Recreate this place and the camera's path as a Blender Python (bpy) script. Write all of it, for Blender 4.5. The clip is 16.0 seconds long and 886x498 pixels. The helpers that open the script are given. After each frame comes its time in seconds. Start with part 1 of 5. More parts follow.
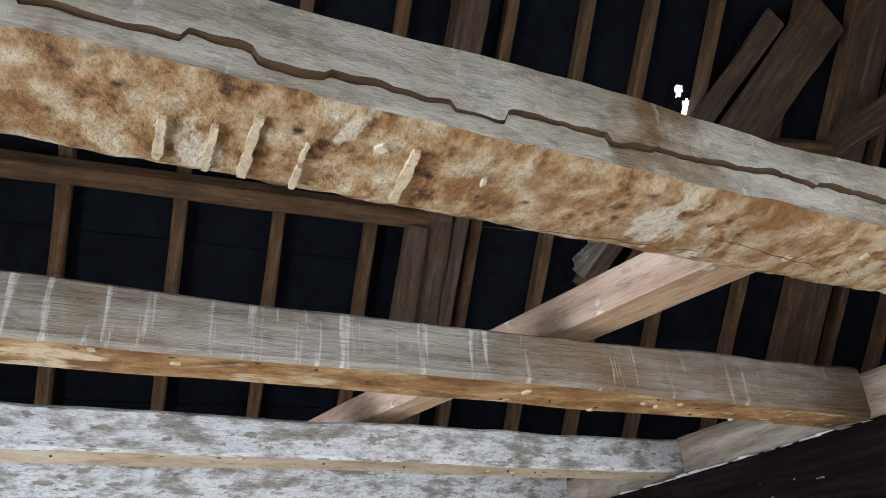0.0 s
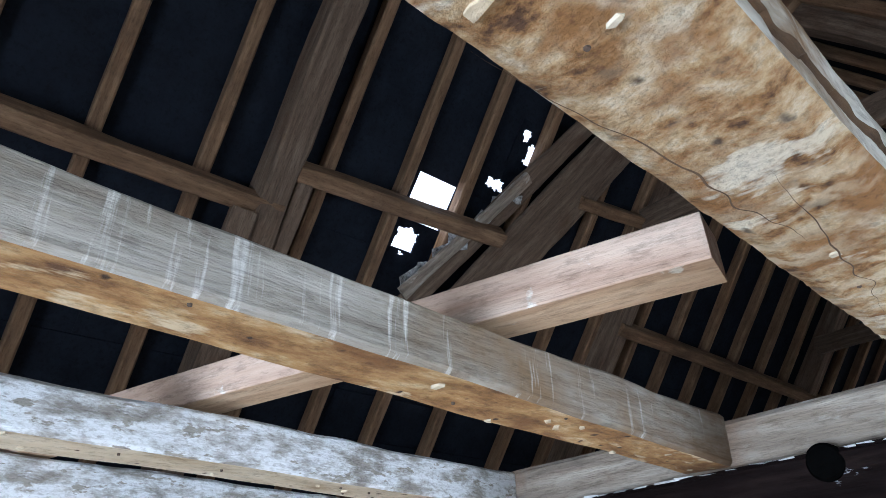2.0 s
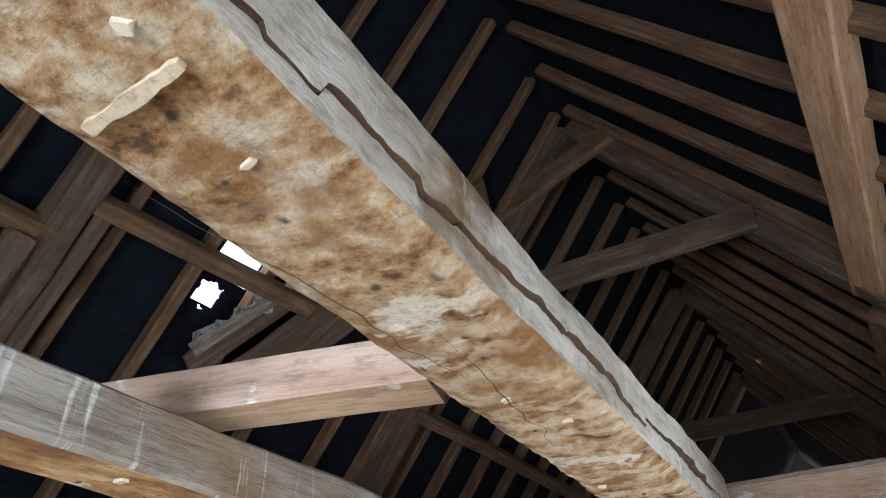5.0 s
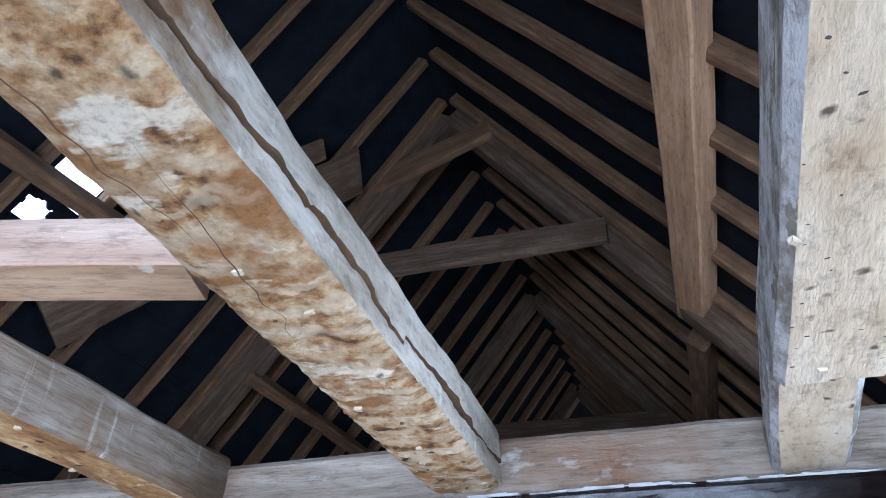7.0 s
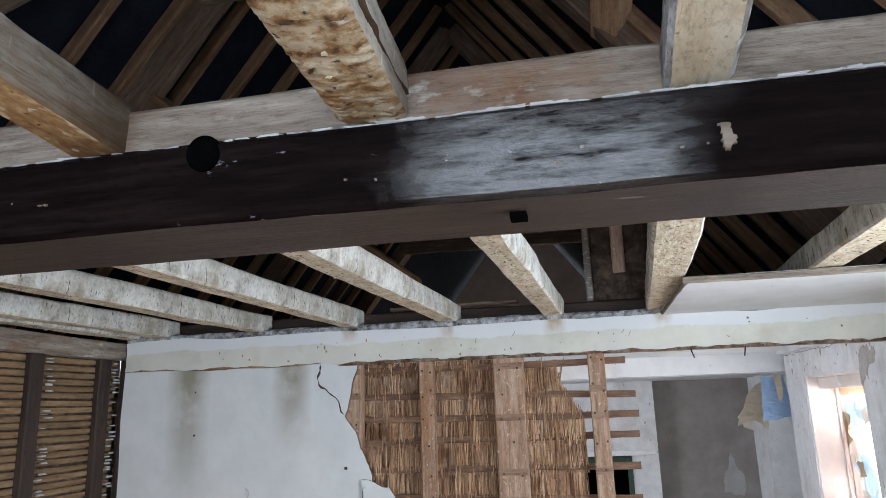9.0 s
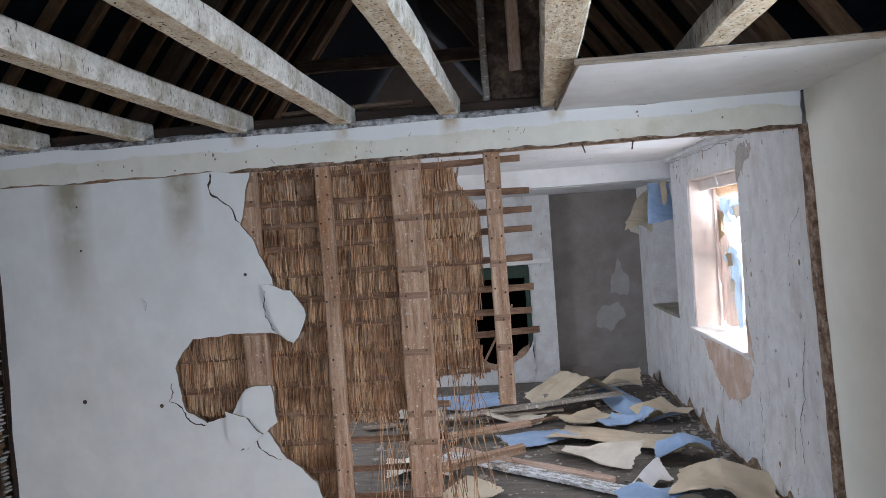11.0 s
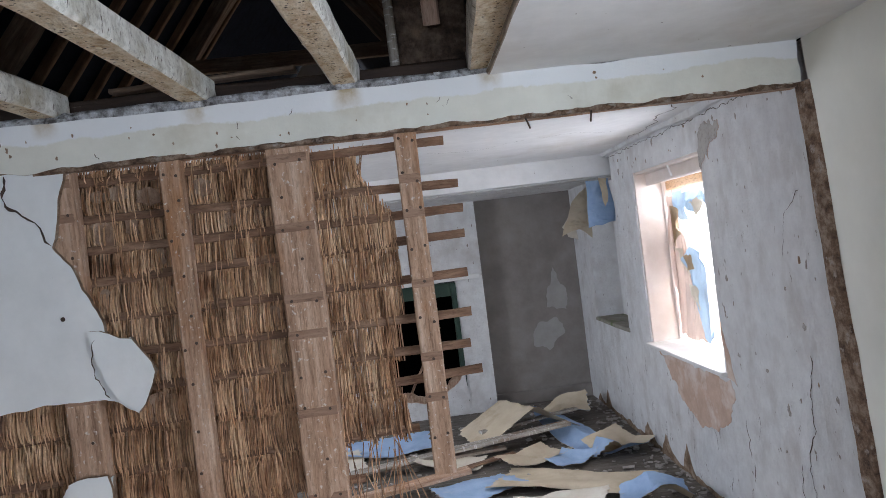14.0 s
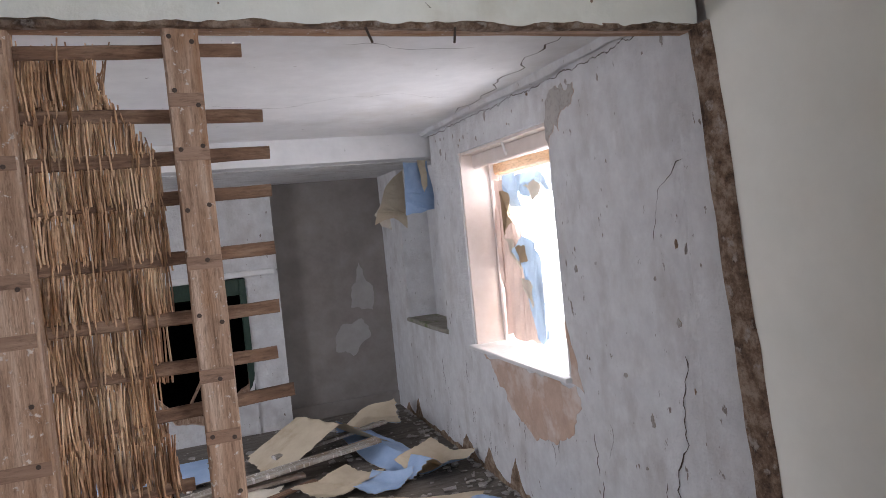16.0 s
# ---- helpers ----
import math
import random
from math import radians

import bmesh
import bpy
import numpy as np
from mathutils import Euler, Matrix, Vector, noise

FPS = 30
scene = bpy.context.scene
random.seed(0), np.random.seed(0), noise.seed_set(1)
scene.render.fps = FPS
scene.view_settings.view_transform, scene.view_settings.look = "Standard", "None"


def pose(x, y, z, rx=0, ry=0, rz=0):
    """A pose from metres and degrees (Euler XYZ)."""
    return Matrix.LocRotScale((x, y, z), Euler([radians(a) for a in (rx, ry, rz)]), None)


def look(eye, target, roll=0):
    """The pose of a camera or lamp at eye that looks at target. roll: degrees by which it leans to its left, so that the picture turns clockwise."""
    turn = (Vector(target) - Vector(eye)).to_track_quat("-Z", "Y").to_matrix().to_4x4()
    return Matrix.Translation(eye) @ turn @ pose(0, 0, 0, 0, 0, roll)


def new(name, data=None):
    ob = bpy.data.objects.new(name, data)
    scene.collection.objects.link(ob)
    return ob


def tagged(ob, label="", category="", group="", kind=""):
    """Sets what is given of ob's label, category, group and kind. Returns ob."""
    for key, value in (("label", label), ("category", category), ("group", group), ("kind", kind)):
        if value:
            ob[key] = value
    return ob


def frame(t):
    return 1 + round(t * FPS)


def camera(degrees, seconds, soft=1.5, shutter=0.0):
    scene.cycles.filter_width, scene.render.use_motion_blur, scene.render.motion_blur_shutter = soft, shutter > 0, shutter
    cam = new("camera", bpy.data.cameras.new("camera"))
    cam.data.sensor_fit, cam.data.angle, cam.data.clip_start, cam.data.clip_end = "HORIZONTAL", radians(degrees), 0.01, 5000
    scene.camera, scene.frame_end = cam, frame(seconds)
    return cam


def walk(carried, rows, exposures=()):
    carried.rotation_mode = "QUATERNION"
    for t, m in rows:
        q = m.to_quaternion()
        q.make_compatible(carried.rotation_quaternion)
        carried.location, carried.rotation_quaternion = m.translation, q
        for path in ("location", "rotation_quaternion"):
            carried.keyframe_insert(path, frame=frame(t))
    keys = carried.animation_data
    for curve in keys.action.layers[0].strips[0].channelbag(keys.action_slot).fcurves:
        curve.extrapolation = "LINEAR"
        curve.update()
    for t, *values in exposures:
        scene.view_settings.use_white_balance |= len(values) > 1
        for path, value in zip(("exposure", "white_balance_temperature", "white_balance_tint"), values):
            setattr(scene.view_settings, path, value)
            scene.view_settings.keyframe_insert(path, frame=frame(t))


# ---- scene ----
import collections

cam = camera(65.8, 16.0, soft=0.75)
PATH = [
    (0, (0.102, -3.518, 1.882), (-1.527, -2.833, 2.818), -4.4),
    (0.5, (0.01, -3.518, 1.899), (-1.506, -2.576, 2.803), -4.2),
    (1, (-0.059, -3.532, 1.914), (-1.394, -2.385, 2.862), -2.4),
    (1.5, (-0.107, -3.533, 1.909), (-1.419, -2.373, 2.875), -2.2),
    (2, (-0.15, -3.546, 1.905), (-1.447, -2.375, 2.879), -2.6),
    (2.5, (-0.177, -3.557, 1.906), (-1.464, -2.384, 2.89), -2.6),
    (3, (-0.175, -3.555, 1.904), (-1.455, -2.377, 2.89), -2.6),
    (3.5, (-0.158, -3.543, 1.906), (-1.431, -2.362, 2.897), -1.9),
    (4, (-0.12, -3.506, 1.921), (-1.272, -2.231, 2.943), -1.4),
    (4.5, (-0.085, -3.486, 1.932), (-1.051, -2.117, 3.023), -1.6),
    (4.7, (-0.075, -3.489, 1.936), (-0.993, -2.103, 3.049), -1.7),
    (6.8, (-0.01, -3.395, 1.889), (-0.61, -1.861, 3.023), 0.6),
    (7, (-0.01, -3.375, 1.882), (-0.561, -1.798, 2.982), 0.9),
    (7.5, (-0.009, -3.358, 1.856), (-0.494, -1.673, 2.818), -0.2),
    (8, (-0.011, -3.345, 1.812), (-0.453, -1.566, 2.611), -1.3),
    (8.5, (-0.02, -3.323, 1.774), (-0.442, -1.472, 2.405), -1.9),
    (9, (-0.024, -3.305, 1.725), (-0.419, -1.396, 2.174), -1.8),
    (9.5, (-0.018, -3.298, 1.688), (-0.378, -1.358, 2.014), -1.4),
    (10, (-0.015, -3.296, 1.656), (-0.287, -1.327, 1.884), -1.8),
    (10.2, (-0.011, -3.304, 1.636), (-0.226, -1.32, 1.769), -1.6),
    (12.3, (0.082, -2.933, 1.541), (-0.156, -0.949, 1.457), -8.5),
    (12.5, (0.096, -2.881, 1.549), (-0.193, -0.903, 1.482), -8.4),
    (13, (0.085, -2.792, 1.561), (-0.223, -0.817, 1.508), -8.1),
    (13.5, (0.008, -2.595, 1.547), (-0.203, -0.606, 1.518), -7.1),
    (14, (-0.001, -2.382, 1.542), (0.073, -0.383, 1.532), -7.0),
    (14.5, (0.028, -2.12, 1.477), (0.156, -0.124, 1.483), -7.4),
    (15, (0.043, -1.901, 1.462), (0.214, 0.091, 1.471), -7.6),
    (15.5, (0.039, -1.763, 1.453), (0.432, 0.198, 1.422), -7.2),
    (16, (-0.007, -1.643, 1.451), (0.662, 0.24, 1.385), -5.6),
]
walk(cam, [(t, look(eye, target, roll)) for t, eye, target, roll in PATH],
     exposures=[(0.0, 1.75, 6650, 13), (0.5, 1.88, 6400, 14), (1.0, 2.05, 5850, 15), (1.5, 2.1, 5700, 13), (2.0, 2.15, 5750, 9), (3.0, 2.15, 5850, 10), (3.5, 2.15, 6000, 10), (4.0, 2.1, 6000, 10), (4.5, 2.05, 6450, 12), (7.0, 2.32, 5350, 14), (7.5, 2.22, 5500, 14), (8.0, 1.9, 6200, 11), (9.0, 1.77, 6200, 12), (10.0, 1.52, 6150, 13), (12.5, 1.21, 6120, 15), (14.0, 1.30, 6150, 14), (15.0, 1.23, 6180, 15), (16.0, 1.16, 6450, 19)])

# ---- world and large lights ----
world = bpy.data.worlds.new("sky")
scene.world = world
world.use_nodes = True
wn = world.node_tree
sky = wn.nodes.new("ShaderNodeTexSky")
sky.sky_type = "NISHITA"
sky.sun_disc = False
sky.dust_density, sky.ozone_density = 8.0, 0.6
sky.sun_elevation, sky.sun_rotation = radians(35), radians(120)
# a thin even layer of cloud over the clear sky
cloud = wn.nodes.new("ShaderNodeMix")
cloud.data_type, cloud.blend_type = "RGBA", "ADD"
cloud.inputs["Factor"].default_value = 1.0
cloud.inputs["B"].default_value = (4.3, 4.6, 5.0, 1)
wn.links.new(sky.outputs["Color"], cloud.inputs["A"])
wn.links.new(cloud.outputs["Result"], wn.nodes["Background"].inputs["Color"])
wn.nodes["Background"].inputs["Strength"].default_value = 0.15
sun_data = bpy.data.lights.new("sun", "SUN")
sun_data.energy, sun_data.angle, sun_data.color = 1.2, radians(12), (1.0, 0.95, 0.88)
sun = new("sun", sun_data)
sun.matrix_world = look((0, 0, 20), (-8.5 * 0.5, 4.9, 12.0))


def window_light(name, eye, target, w, h, watts, color=(0.86, 0.93, 1.0)):
    d = bpy.data.lights.new(name, "AREA")
    d.shape, d.size, d.size_y, d.energy, d.color = "RECTANGLE", w, h, watts, color
    ob = new(name, d)
    ob.matrix_world = look(eye, target)
    return ob


window_light("window_light_far_room", (1.80, 1.5, 1.30), (0.0, 1.5, 0.55), 1.0, 1.05, 11, (0.90, 0.95, 1.0))
window_light("window_light_side", (1.62, -1.75, 1.35), (0.0, -1.75, 0.85), 0.85, 1.0, 15, (0.78, 0.89, 1.0))
# west lamp is an added fill that brightens the far room's east wall
window_light("window_light_west", (-3.42, 1.4, 1.33), (1.4, 1.2, 0.9), 1.35, 1.0, 21, (0.86, 0.93, 1.0))
window_light("window_light_back", (-0.18, -5.45, 1.35), (-0.18, 0, 1.5), 1.6, 1.0, 25, (0.74, 0.87, 1.0))


# ---- materials ----
def nodes_of(name):
    m = bpy.data.materials.new(name)
    m.use_nodes = True
    t = m.node_tree
    return m, t, t.nodes["Principled BSDF"]


def ramp_node(t, fac, stops):
    r = t.nodes.new("ShaderNodeValToRGB")
    e = r.color_ramp.elements
    e[0].position, e[0].color = stops[0][0], (*stops[0][1], 1)
    e[1].position, e[1].color = stops[-1][0], (*stops[-1][1], 1)
    for p, c in stops[1:-1]:
        k = e.new(p)
        k.color = (*c, 1)
    t.links.new(fac, r.inputs["Fac"])
    return r.outputs["Color"]


def noise_node(t, vec, scale, detail=6.0, rough=0.6, stretch=(1, 1, 1), shift=0.0):
    mp = t.nodes.new("ShaderNodeMapping")
    mp.inputs["Scale"].default_value = stretch
    mp.inputs["Location"].default_value = (shift, shift * 0.7, shift * 1.3)
    t.links.new(vec, mp.inputs["Vector"])
    n = t.nodes.new("ShaderNodeTexNoise")
    n.inputs["Scale"].default_value, n.inputs["Detail"].default_value, n.inputs["Roughness"].default_value = scale, detail, rough
    t.links.new(mp.outputs["Vector"], n.inputs["Vector"])
    return n.outputs["Fac"]


def mix_node(t, fac, a, b, blend="MIX"):
    x = t.nodes.new("ShaderNodeMix")
    x.data_type, x.blend_type = "RGBA", blend
    if isinstance(fac, float):
        x.inputs["Factor"].default_value = fac
    else:
        t.links.new(fac, x.inputs["Factor"])
    for sock, v in ((x.inputs["A"], a), (x.inputs["B"], b)):
        if isinstance(v, tuple):
            sock.default_value = (*v, 1)
        else:
            t.links.new(v, sock)
    return x.outputs["Result"]


def mask_node(t, fac, lo, hi):
    m = t.nodes.new("ShaderNodeMapRange")
    m.inputs["From Min"].default_value, m.inputs["From Max"].default_value = lo, hi
    t.links.new(fac, m.inputs["Value"])
    return m.outputs["Result"]


def bump_node(t, b, height, strength, distance):
    n = t.nodes.new("ShaderNodeBump")
    n.inputs["Strength"].default_value, n.inputs["Distance"].default_value = strength, distance
    t.links.new(height, n.inputs["Height"])
    t.links.new(n.outputs["Normal"], b.inputs["Normal"])


def surface(name, grain, stops, stain=None, flecks=None, rough=0.85, bump=(0.5, 0.01), grain_scale=8.0, vary=0.0, spots=None, speckle=True):
    """grain: stretch of the fine pattern along the thing's own axes; stain and flecks: (colour, scale, low, high[, stretch])."""
    m, t, b = nodes_of(name)
    tc = t.nodes.new("ShaderNodeTexCoord").outputs["Object"]
    if vary:
        info = t.nodes.new("ShaderNodeObjectInfo")
        add = t.nodes.new("ShaderNodeVectorMath")
        add.operation = "ADD"
        mul = t.nodes.new("ShaderNodeVectorMath")
        mul.operation = "SCALE"
        mul.inputs[0].default_value = (37, 19, 53)
        t.links.new(info.outputs["Random"], mul.inputs["Scale"])
        t.links.new(tc, add.inputs[0])
        t.links.new(mul.outputs["Vector"], add.inputs[1])
        tc = add.outputs["Vector"]
    g = noise_node(t, tc, grain_scale, 8.0, 0.65, grain)
    col = ramp_node(t, g, stops)
    for k, extra in enumerate((stain, flecks)):
        if extra:
            c, sc, lo, hi = extra[:4]
            st = extra[4] if len(extra) > 4 else (1, 1, 1)
            f = mask_node(t, noise_node(t, tc, sc, 5.0, 0.6, st, 3.1 + 5 * k), lo, hi)
            col = mix_node(t, f, col, c)
    if spots:
        v = t.nodes.new("ShaderNodeTexVoronoi")
        v.inputs["Scale"].default_value = spots[1]
        wob = t.nodes.new("ShaderNodeVectorMath")
        wob.operation = "MULTIPLY_ADD"
        nz = t.nodes.new("ShaderNodeTexNoise")
        nz.inputs["Scale"].default_value, nz.inputs["Detail"].default_value = 45.0, 4.0
        t.links.new(tc, nz.inputs["Vector"])
        t.links.new(nz.outputs["Color"], wob.inputs[0])
        wob.inputs[1].default_value = (0.022, 0.022, 0.022)
        t.links.new(tc, wob.inputs[2])
        t.links.new(wob.outputs["Vector"], v.inputs["Vector"])
        col = mix_node(t, mask_node(t, v.outputs["Distance"], spots[2], spots[2] * 0.45), col, spots[0])
    if vary:
        hsv = t.nodes.new("ShaderNodeHueSaturation")
        t.links.new(mask_node(t, info.outputs["Random"], 0.0, 1.0), hsv.inputs["Fac"])
        hsv.inputs["Fac"].default_value = 1.0
        t.links.new(col, hsv.inputs["Color"])
        hsv.inputs["Value"].default_value = 1.0 - vary
        col = hsv.outputs["Color"]
    speck = noise_node(t, tc, max(55.0, grain_scale * 5), 6.0, 0.75, tuple(0.5 + 0.5 * g_ for g_ in grain) if max(grain) < 3 else (0.5, 2.0, 2.0), 17.0)
    col = mix_node(t, 1.0, col, ramp_node(t, speck, [(0.34, (0.62, 0.60, 0.58)), (0.50, (1.0, 1.0, 1.0)), (0.68, (1.0, 1.0, 1.0))]) if speckle else (1.0, 1.0, 1.0), "MULTIPLY")
    t.links.new(col, b.inputs["Base Color"])
    b.inputs["Roughness"].default_value = rough
    fine = noise_node(t, tc, grain_scale * 2.2, 8.0, 0.7, grain, 9.0)
    bump_node(t, b, fine, *bump)
    return m


LONG = (0.35, 4.0, 4.0)
M_SIDE = surface("limewashed_timber", LONG, [(0.28, (0.18, 0.145, 0.11)), (0.5, (0.39, 0.35, 0.30)), (0.72, (0.60, 0.57, 0.52))],
                 stain=((0.26, 0.17, 0.095), 3.5, 0.52, 0.68), flecks=((0.76, 0.74, 0.71), 20.0, 0.575, 0.66, (3.0, 1, 0.22)), bump=(0.9, 0.012), grain_scale=8.0)
M_SIDE_CREAM = surface("pale_waney_timber", (0.8, 2.5, 2.5), [(0.30, (0.32, 0.27, 0.20)), (0.46, (0.55, 0.50, 0.42)), (0.62, (0.74, 0.71, 0.64))], stain=((0.26, 0.15, 0.07), 6.0, 0.60, 0.70),
                       flecks=((0.82, 0.80, 0.75), 18.0, 0.60, 0.68, (3.0, 1, 0.5)), bump=(0.9, 0.010), grain_scale=10.0)
st = M_SIDE.node_tree
s_co = st.nodes.new("ShaderNodeTexCoord").outputs["Object"]
s_xyz = st.nodes.new("ShaderNodeSeparateXYZ")
st.links.new(s_co, s_xyz.inputs[0])
s_mul = st.nodes.new("ShaderNodeMath")
s_mul.operation = "MULTIPLY"
st.links.new(mask_node(st, s_xyz.outputs["X"], 0.75, 1.30), s_mul.inputs[0])
st.links.new(mask_node(st, noise_node(st, s_co, 7.0, 5.0, 0.6, (0.6, 2, 2)), 0.30, 0.55), s_mul.inputs[1])
s_b = st.nodes["Principled BSDF"]
st.links.new(mix_node(st, s_mul.outputs[0], s_b.inputs["Base Color"].links[0].from_socket, (0.19, 0.115, 0.062)), s_b.inputs["Base Color"])
M_SIDE_WHITE = surface("whitewashed_timber", (0.9, 2.4, 2.4), [(0.38, (0.30, 0.27, 0.24)), (0.46, (0.52, 0.51, 0.50)), (0.53, (0.80, 0.81, 0.83)), (0.62, (0.86, 0.87, 0.90))],
                       stain=((0.34, 0.28, 0.20), 3.0, 0.60, 0.74), flecks=((0.36, 0.33, 0.29), 40.0, 0.58, 0.62, (0.5, 1.5, 1.5)), bump=(1.0, 0.010), grain_scale=15.0)
M_UNDER = surface("stained_timber_underside", (1.2, 0.9, 1.0), [(0.36, (0.10, 0.04, 0.012)), (0.44, (0.38, 0.19, 0.065)), (0.53, (0.58, 0.40, 0.22)), (0.63, (0.76, 0.64, 0.47))],
                  stain=((0.34, 0.155, 0.045), 8.0, 0.51, 0.60), flecks=((0.80, 0.70, 0.55), 11.0, 0.60, 0.64, (1.6, 0.7, 1)), bump=(1.0, 0.012), grain_scale=30.0,
                  spots=((0.05, 0.022, 0.010), 26.0, 0.17))
ut = M_UNDER.node_tree
u_co = ut.nodes.new("ShaderNodeTexCoord").outputs["Object"]
u_xyz = ut.nodes.new("ShaderNodeSeparateXYZ")
ut.links.new(u_co, u_xyz.inputs[0])
u_wave = ut.nodes.new("ShaderNodeTexWave")
u_wave.wave_type, u_wave.bands_direction = "BANDS", "X"
for key, value in (("Scale", 9.0), ("Distortion", 7.0), ("Detail", 4.0), ("Detail Scale", 3.0)):
    u_wave.inputs[key].default_value = value
ut.links.new(u_co, u_wave.inputs["Vector"])
u_mul = ut.nodes.new("ShaderNodeMath")
u_mul.operation = "MULTIPLY"
ut.links.new(mask_node(ut, u_xyz.outputs["X"], 0.55, 0.95), u_mul.inputs[0])
u_mul2 = ut.nodes.new("ShaderNodeMath")
u_mul2.operation = "MULTIPLY"
ut.links.new(mask_node(ut, u_wave.outputs["Fac"], 0.45, 0.85), u_mul2.inputs[0])
ut.links.new(mask_node(ut, noise_node(ut, u_co, 14.0), 0.40, 0.62), u_mul2.inputs[1])
ut.links.new(u_mul2.outputs[0], u_mul.inputs[1])
u_b = ut.nodes["Principled BSDF"]
u_old = u_b.inputs["Base Color"].links[0].from_socket
ut.links.new(mix_node(ut, u_mul.outputs[0], u_old, (0.70, 0.56, 0.38)), u_b.inputs["Base Color"])
M_UNDER_BROWN = surface("orange_brown_underside", (0.7, 1.6, 1.0), [(0.34, (0.13, 0.055, 0.02)), (0.46, (0.36, 0.18, 0.062)), (0.56, (0.52, 0.31, 0.13)), (0.66, (0.68, 0.52, 0.32))],
                        stain=((0.24, 0.105, 0.035), 6.0, 0.54, 0.64), flecks=((0.72, 0.58, 0.39), 14.0, 0.60, 0.66, (0.5, 1.4, 1)), bump=(1.0, 0.010), grain_scale=15.0, spots=((0.05, 0.022, 0.010), 30.0, 0.16))
M_DRIP = surface("dried_lime_drips", (1, 1, 1), [(0.3, (0.42, 0.31, 0.19)), (0.6, (0.68, 0.56, 0.40))], bump=(0.7, 0.006), grain_scale=30.0)
M_UNDER_PALE = surface("pale_timber_underside", (0.8, 2.0, 2.0), [(0.25, (0.42, 0.30, 0.17)), (0.5, (0.64, 0.53, 0.38)), (0.75, (0.76, 0.70, 0.58))],
                       stain=((0.34, 0.22, 0.12), 6.0, 0.58, 0.75), bump=(0.9, 0.008), spots=((0.12, 0.07, 0.04), 30.0, 0.17))
M_NEW = surface("newer_sawn_timber", LONG, [(0.28, (0.38, 0.235, 0.165)), (0.5, (0.56, 0.40, 0.31)), (0.72, (0.70, 0.56, 0.46))], flecks=((0.75, 0.70, 0.64), 18, 0.66, 0.72), bump=(0.5, 0.008))
M_RAFTER = surface("brown_roof_timber", LONG, [(0.28, (0.10, 0.052, 0.026)), (0.5, (0.21, 0.118, 0.062)), (0.72, (0.33, 0.205, 0.118))],
                   stain=((0.11, 0.06, 0.033), 3.0, 0.52, 0.75), bump=(0.7, 0.012))
M_OLD = surface("grey_brown_old_timber", LONG, [(0.30, (0.13, 0.10, 0.08)), (0.5, (0.32, 0.26, 0.205)), (0.70, (0.52, 0.455, 0.385))],
                stain=((0.25, 0.13, 0.07), 3.5, 0.52, 0.70), flecks=((0.66, 0.62, 0.56), 9.0, 0.60, 0.70, (1, 2, 2)), bump=(0.8, 0.014))
M_PURLIN = surface("orange_brown_purlin", LONG, [(0.28, (0.24, 0.13, 0.065)), (0.5, (0.44, 0.265, 0.15)), (0.72, (0.58, 0.39, 0.25))], bump=(0.6, 0.01))
M_TRUSS = surface("dusty_brown_truss_oak", LONG, [(0.28, (0.065, 0.041, 0.027)), (0.5, (0.155, 0.102, 0.068)), (0.72, (0.27, 0.195, 0.14))], stain=((0.11, 0.06, 0.034), 3.5, 0.52, 0.70), bump=(0.8, 0.012))
M_BEAM = surface("dark_varnished_oak", LONG, [(0.25, (0.003, 0.002, 0.0018)), (0.5, (0.008, 0.005, 0.005)), (0.75, (0.020, 0.013, 0.012))],
                 flecks=((0.30, 0.30, 0.33), 30.0, 0.70, 0.73, (0.5, 1.5, 1.5)), rough=0.20, bump=(0.65, 0.0055), grain_scale=13.0)
# gloss masked to the stretch of beam where the window's sheen lies, low elsewhere
bt = M_BEAM.node_tree
b_co = bt.nodes.new("ShaderNodeTexCoord").outputs["Object"]
b_xyz = bt.nodes.new("ShaderNodeSeparateXYZ")
bt.links.new(b_co, b_xyz.inputs[0])
b_wob = bt.nodes.new("ShaderNodeMath")
b_wob.operation = "MULTIPLY_ADD"
bt.links.new(noise_node(bt, b_co, 7.0), b_wob.inputs[0])
b_wob.inputs[1].default_value = 0.35
bt.links.new(b_xyz.outputs["X"], b_wob.inputs[2])
b_off = bt.nodes.new("ShaderNodeMath")
b_off.operation = "SUBTRACT"
bt.links.new(mask_node(bt, b_wob.outputs[0], 0.92, 1.02), b_off.inputs[0])
bt.links.new(mask_node(bt, b_wob.outputs[0], 1.26, 1.42), b_off.inputs[1])
b_lev = bt.nodes.new("ShaderNodeMath")
b_lev.operation = "MULTIPLY_ADD"
b_sheen = bt.nodes.new("ShaderNodeMath")
b_sheen.operation = "MULTIPLY"
bt.links.new(b_off.outputs[0], b_sheen.inputs[0])
bt.links.new(mask_node(bt, noise_node(bt, b_co, 26.0, 8.0, 0.7, (0.35, 2.0, 2.0), 5.0), 0.34, 0.56), b_sheen.inputs[1])
bt.links.new(b_sheen.outputs[0], b_lev.inputs[0])
b_lev.inputs[1].default_value, b_lev.inputs[2].default_value = 0.8, 0.02
bt.links.new(b_lev.outputs[0], bt.nodes["Principled BSDF"].inputs["Specular IOR Level"])
b_coat = bt.nodes.new("ShaderNodeMath")
b_coat.operation, b_coat.inputs[1].default_value = "MULTIPLY", 0.3
bt.links.new(b_sheen.outputs[0], b_coat.inputs[0])
bt.links.new(b_coat.outputs[0], bt.nodes["Principled BSDF"].inputs["Coat Weight"])
bt.nodes["Principled BSDF"].inputs["Coat Roughness"].default_value = 0.20
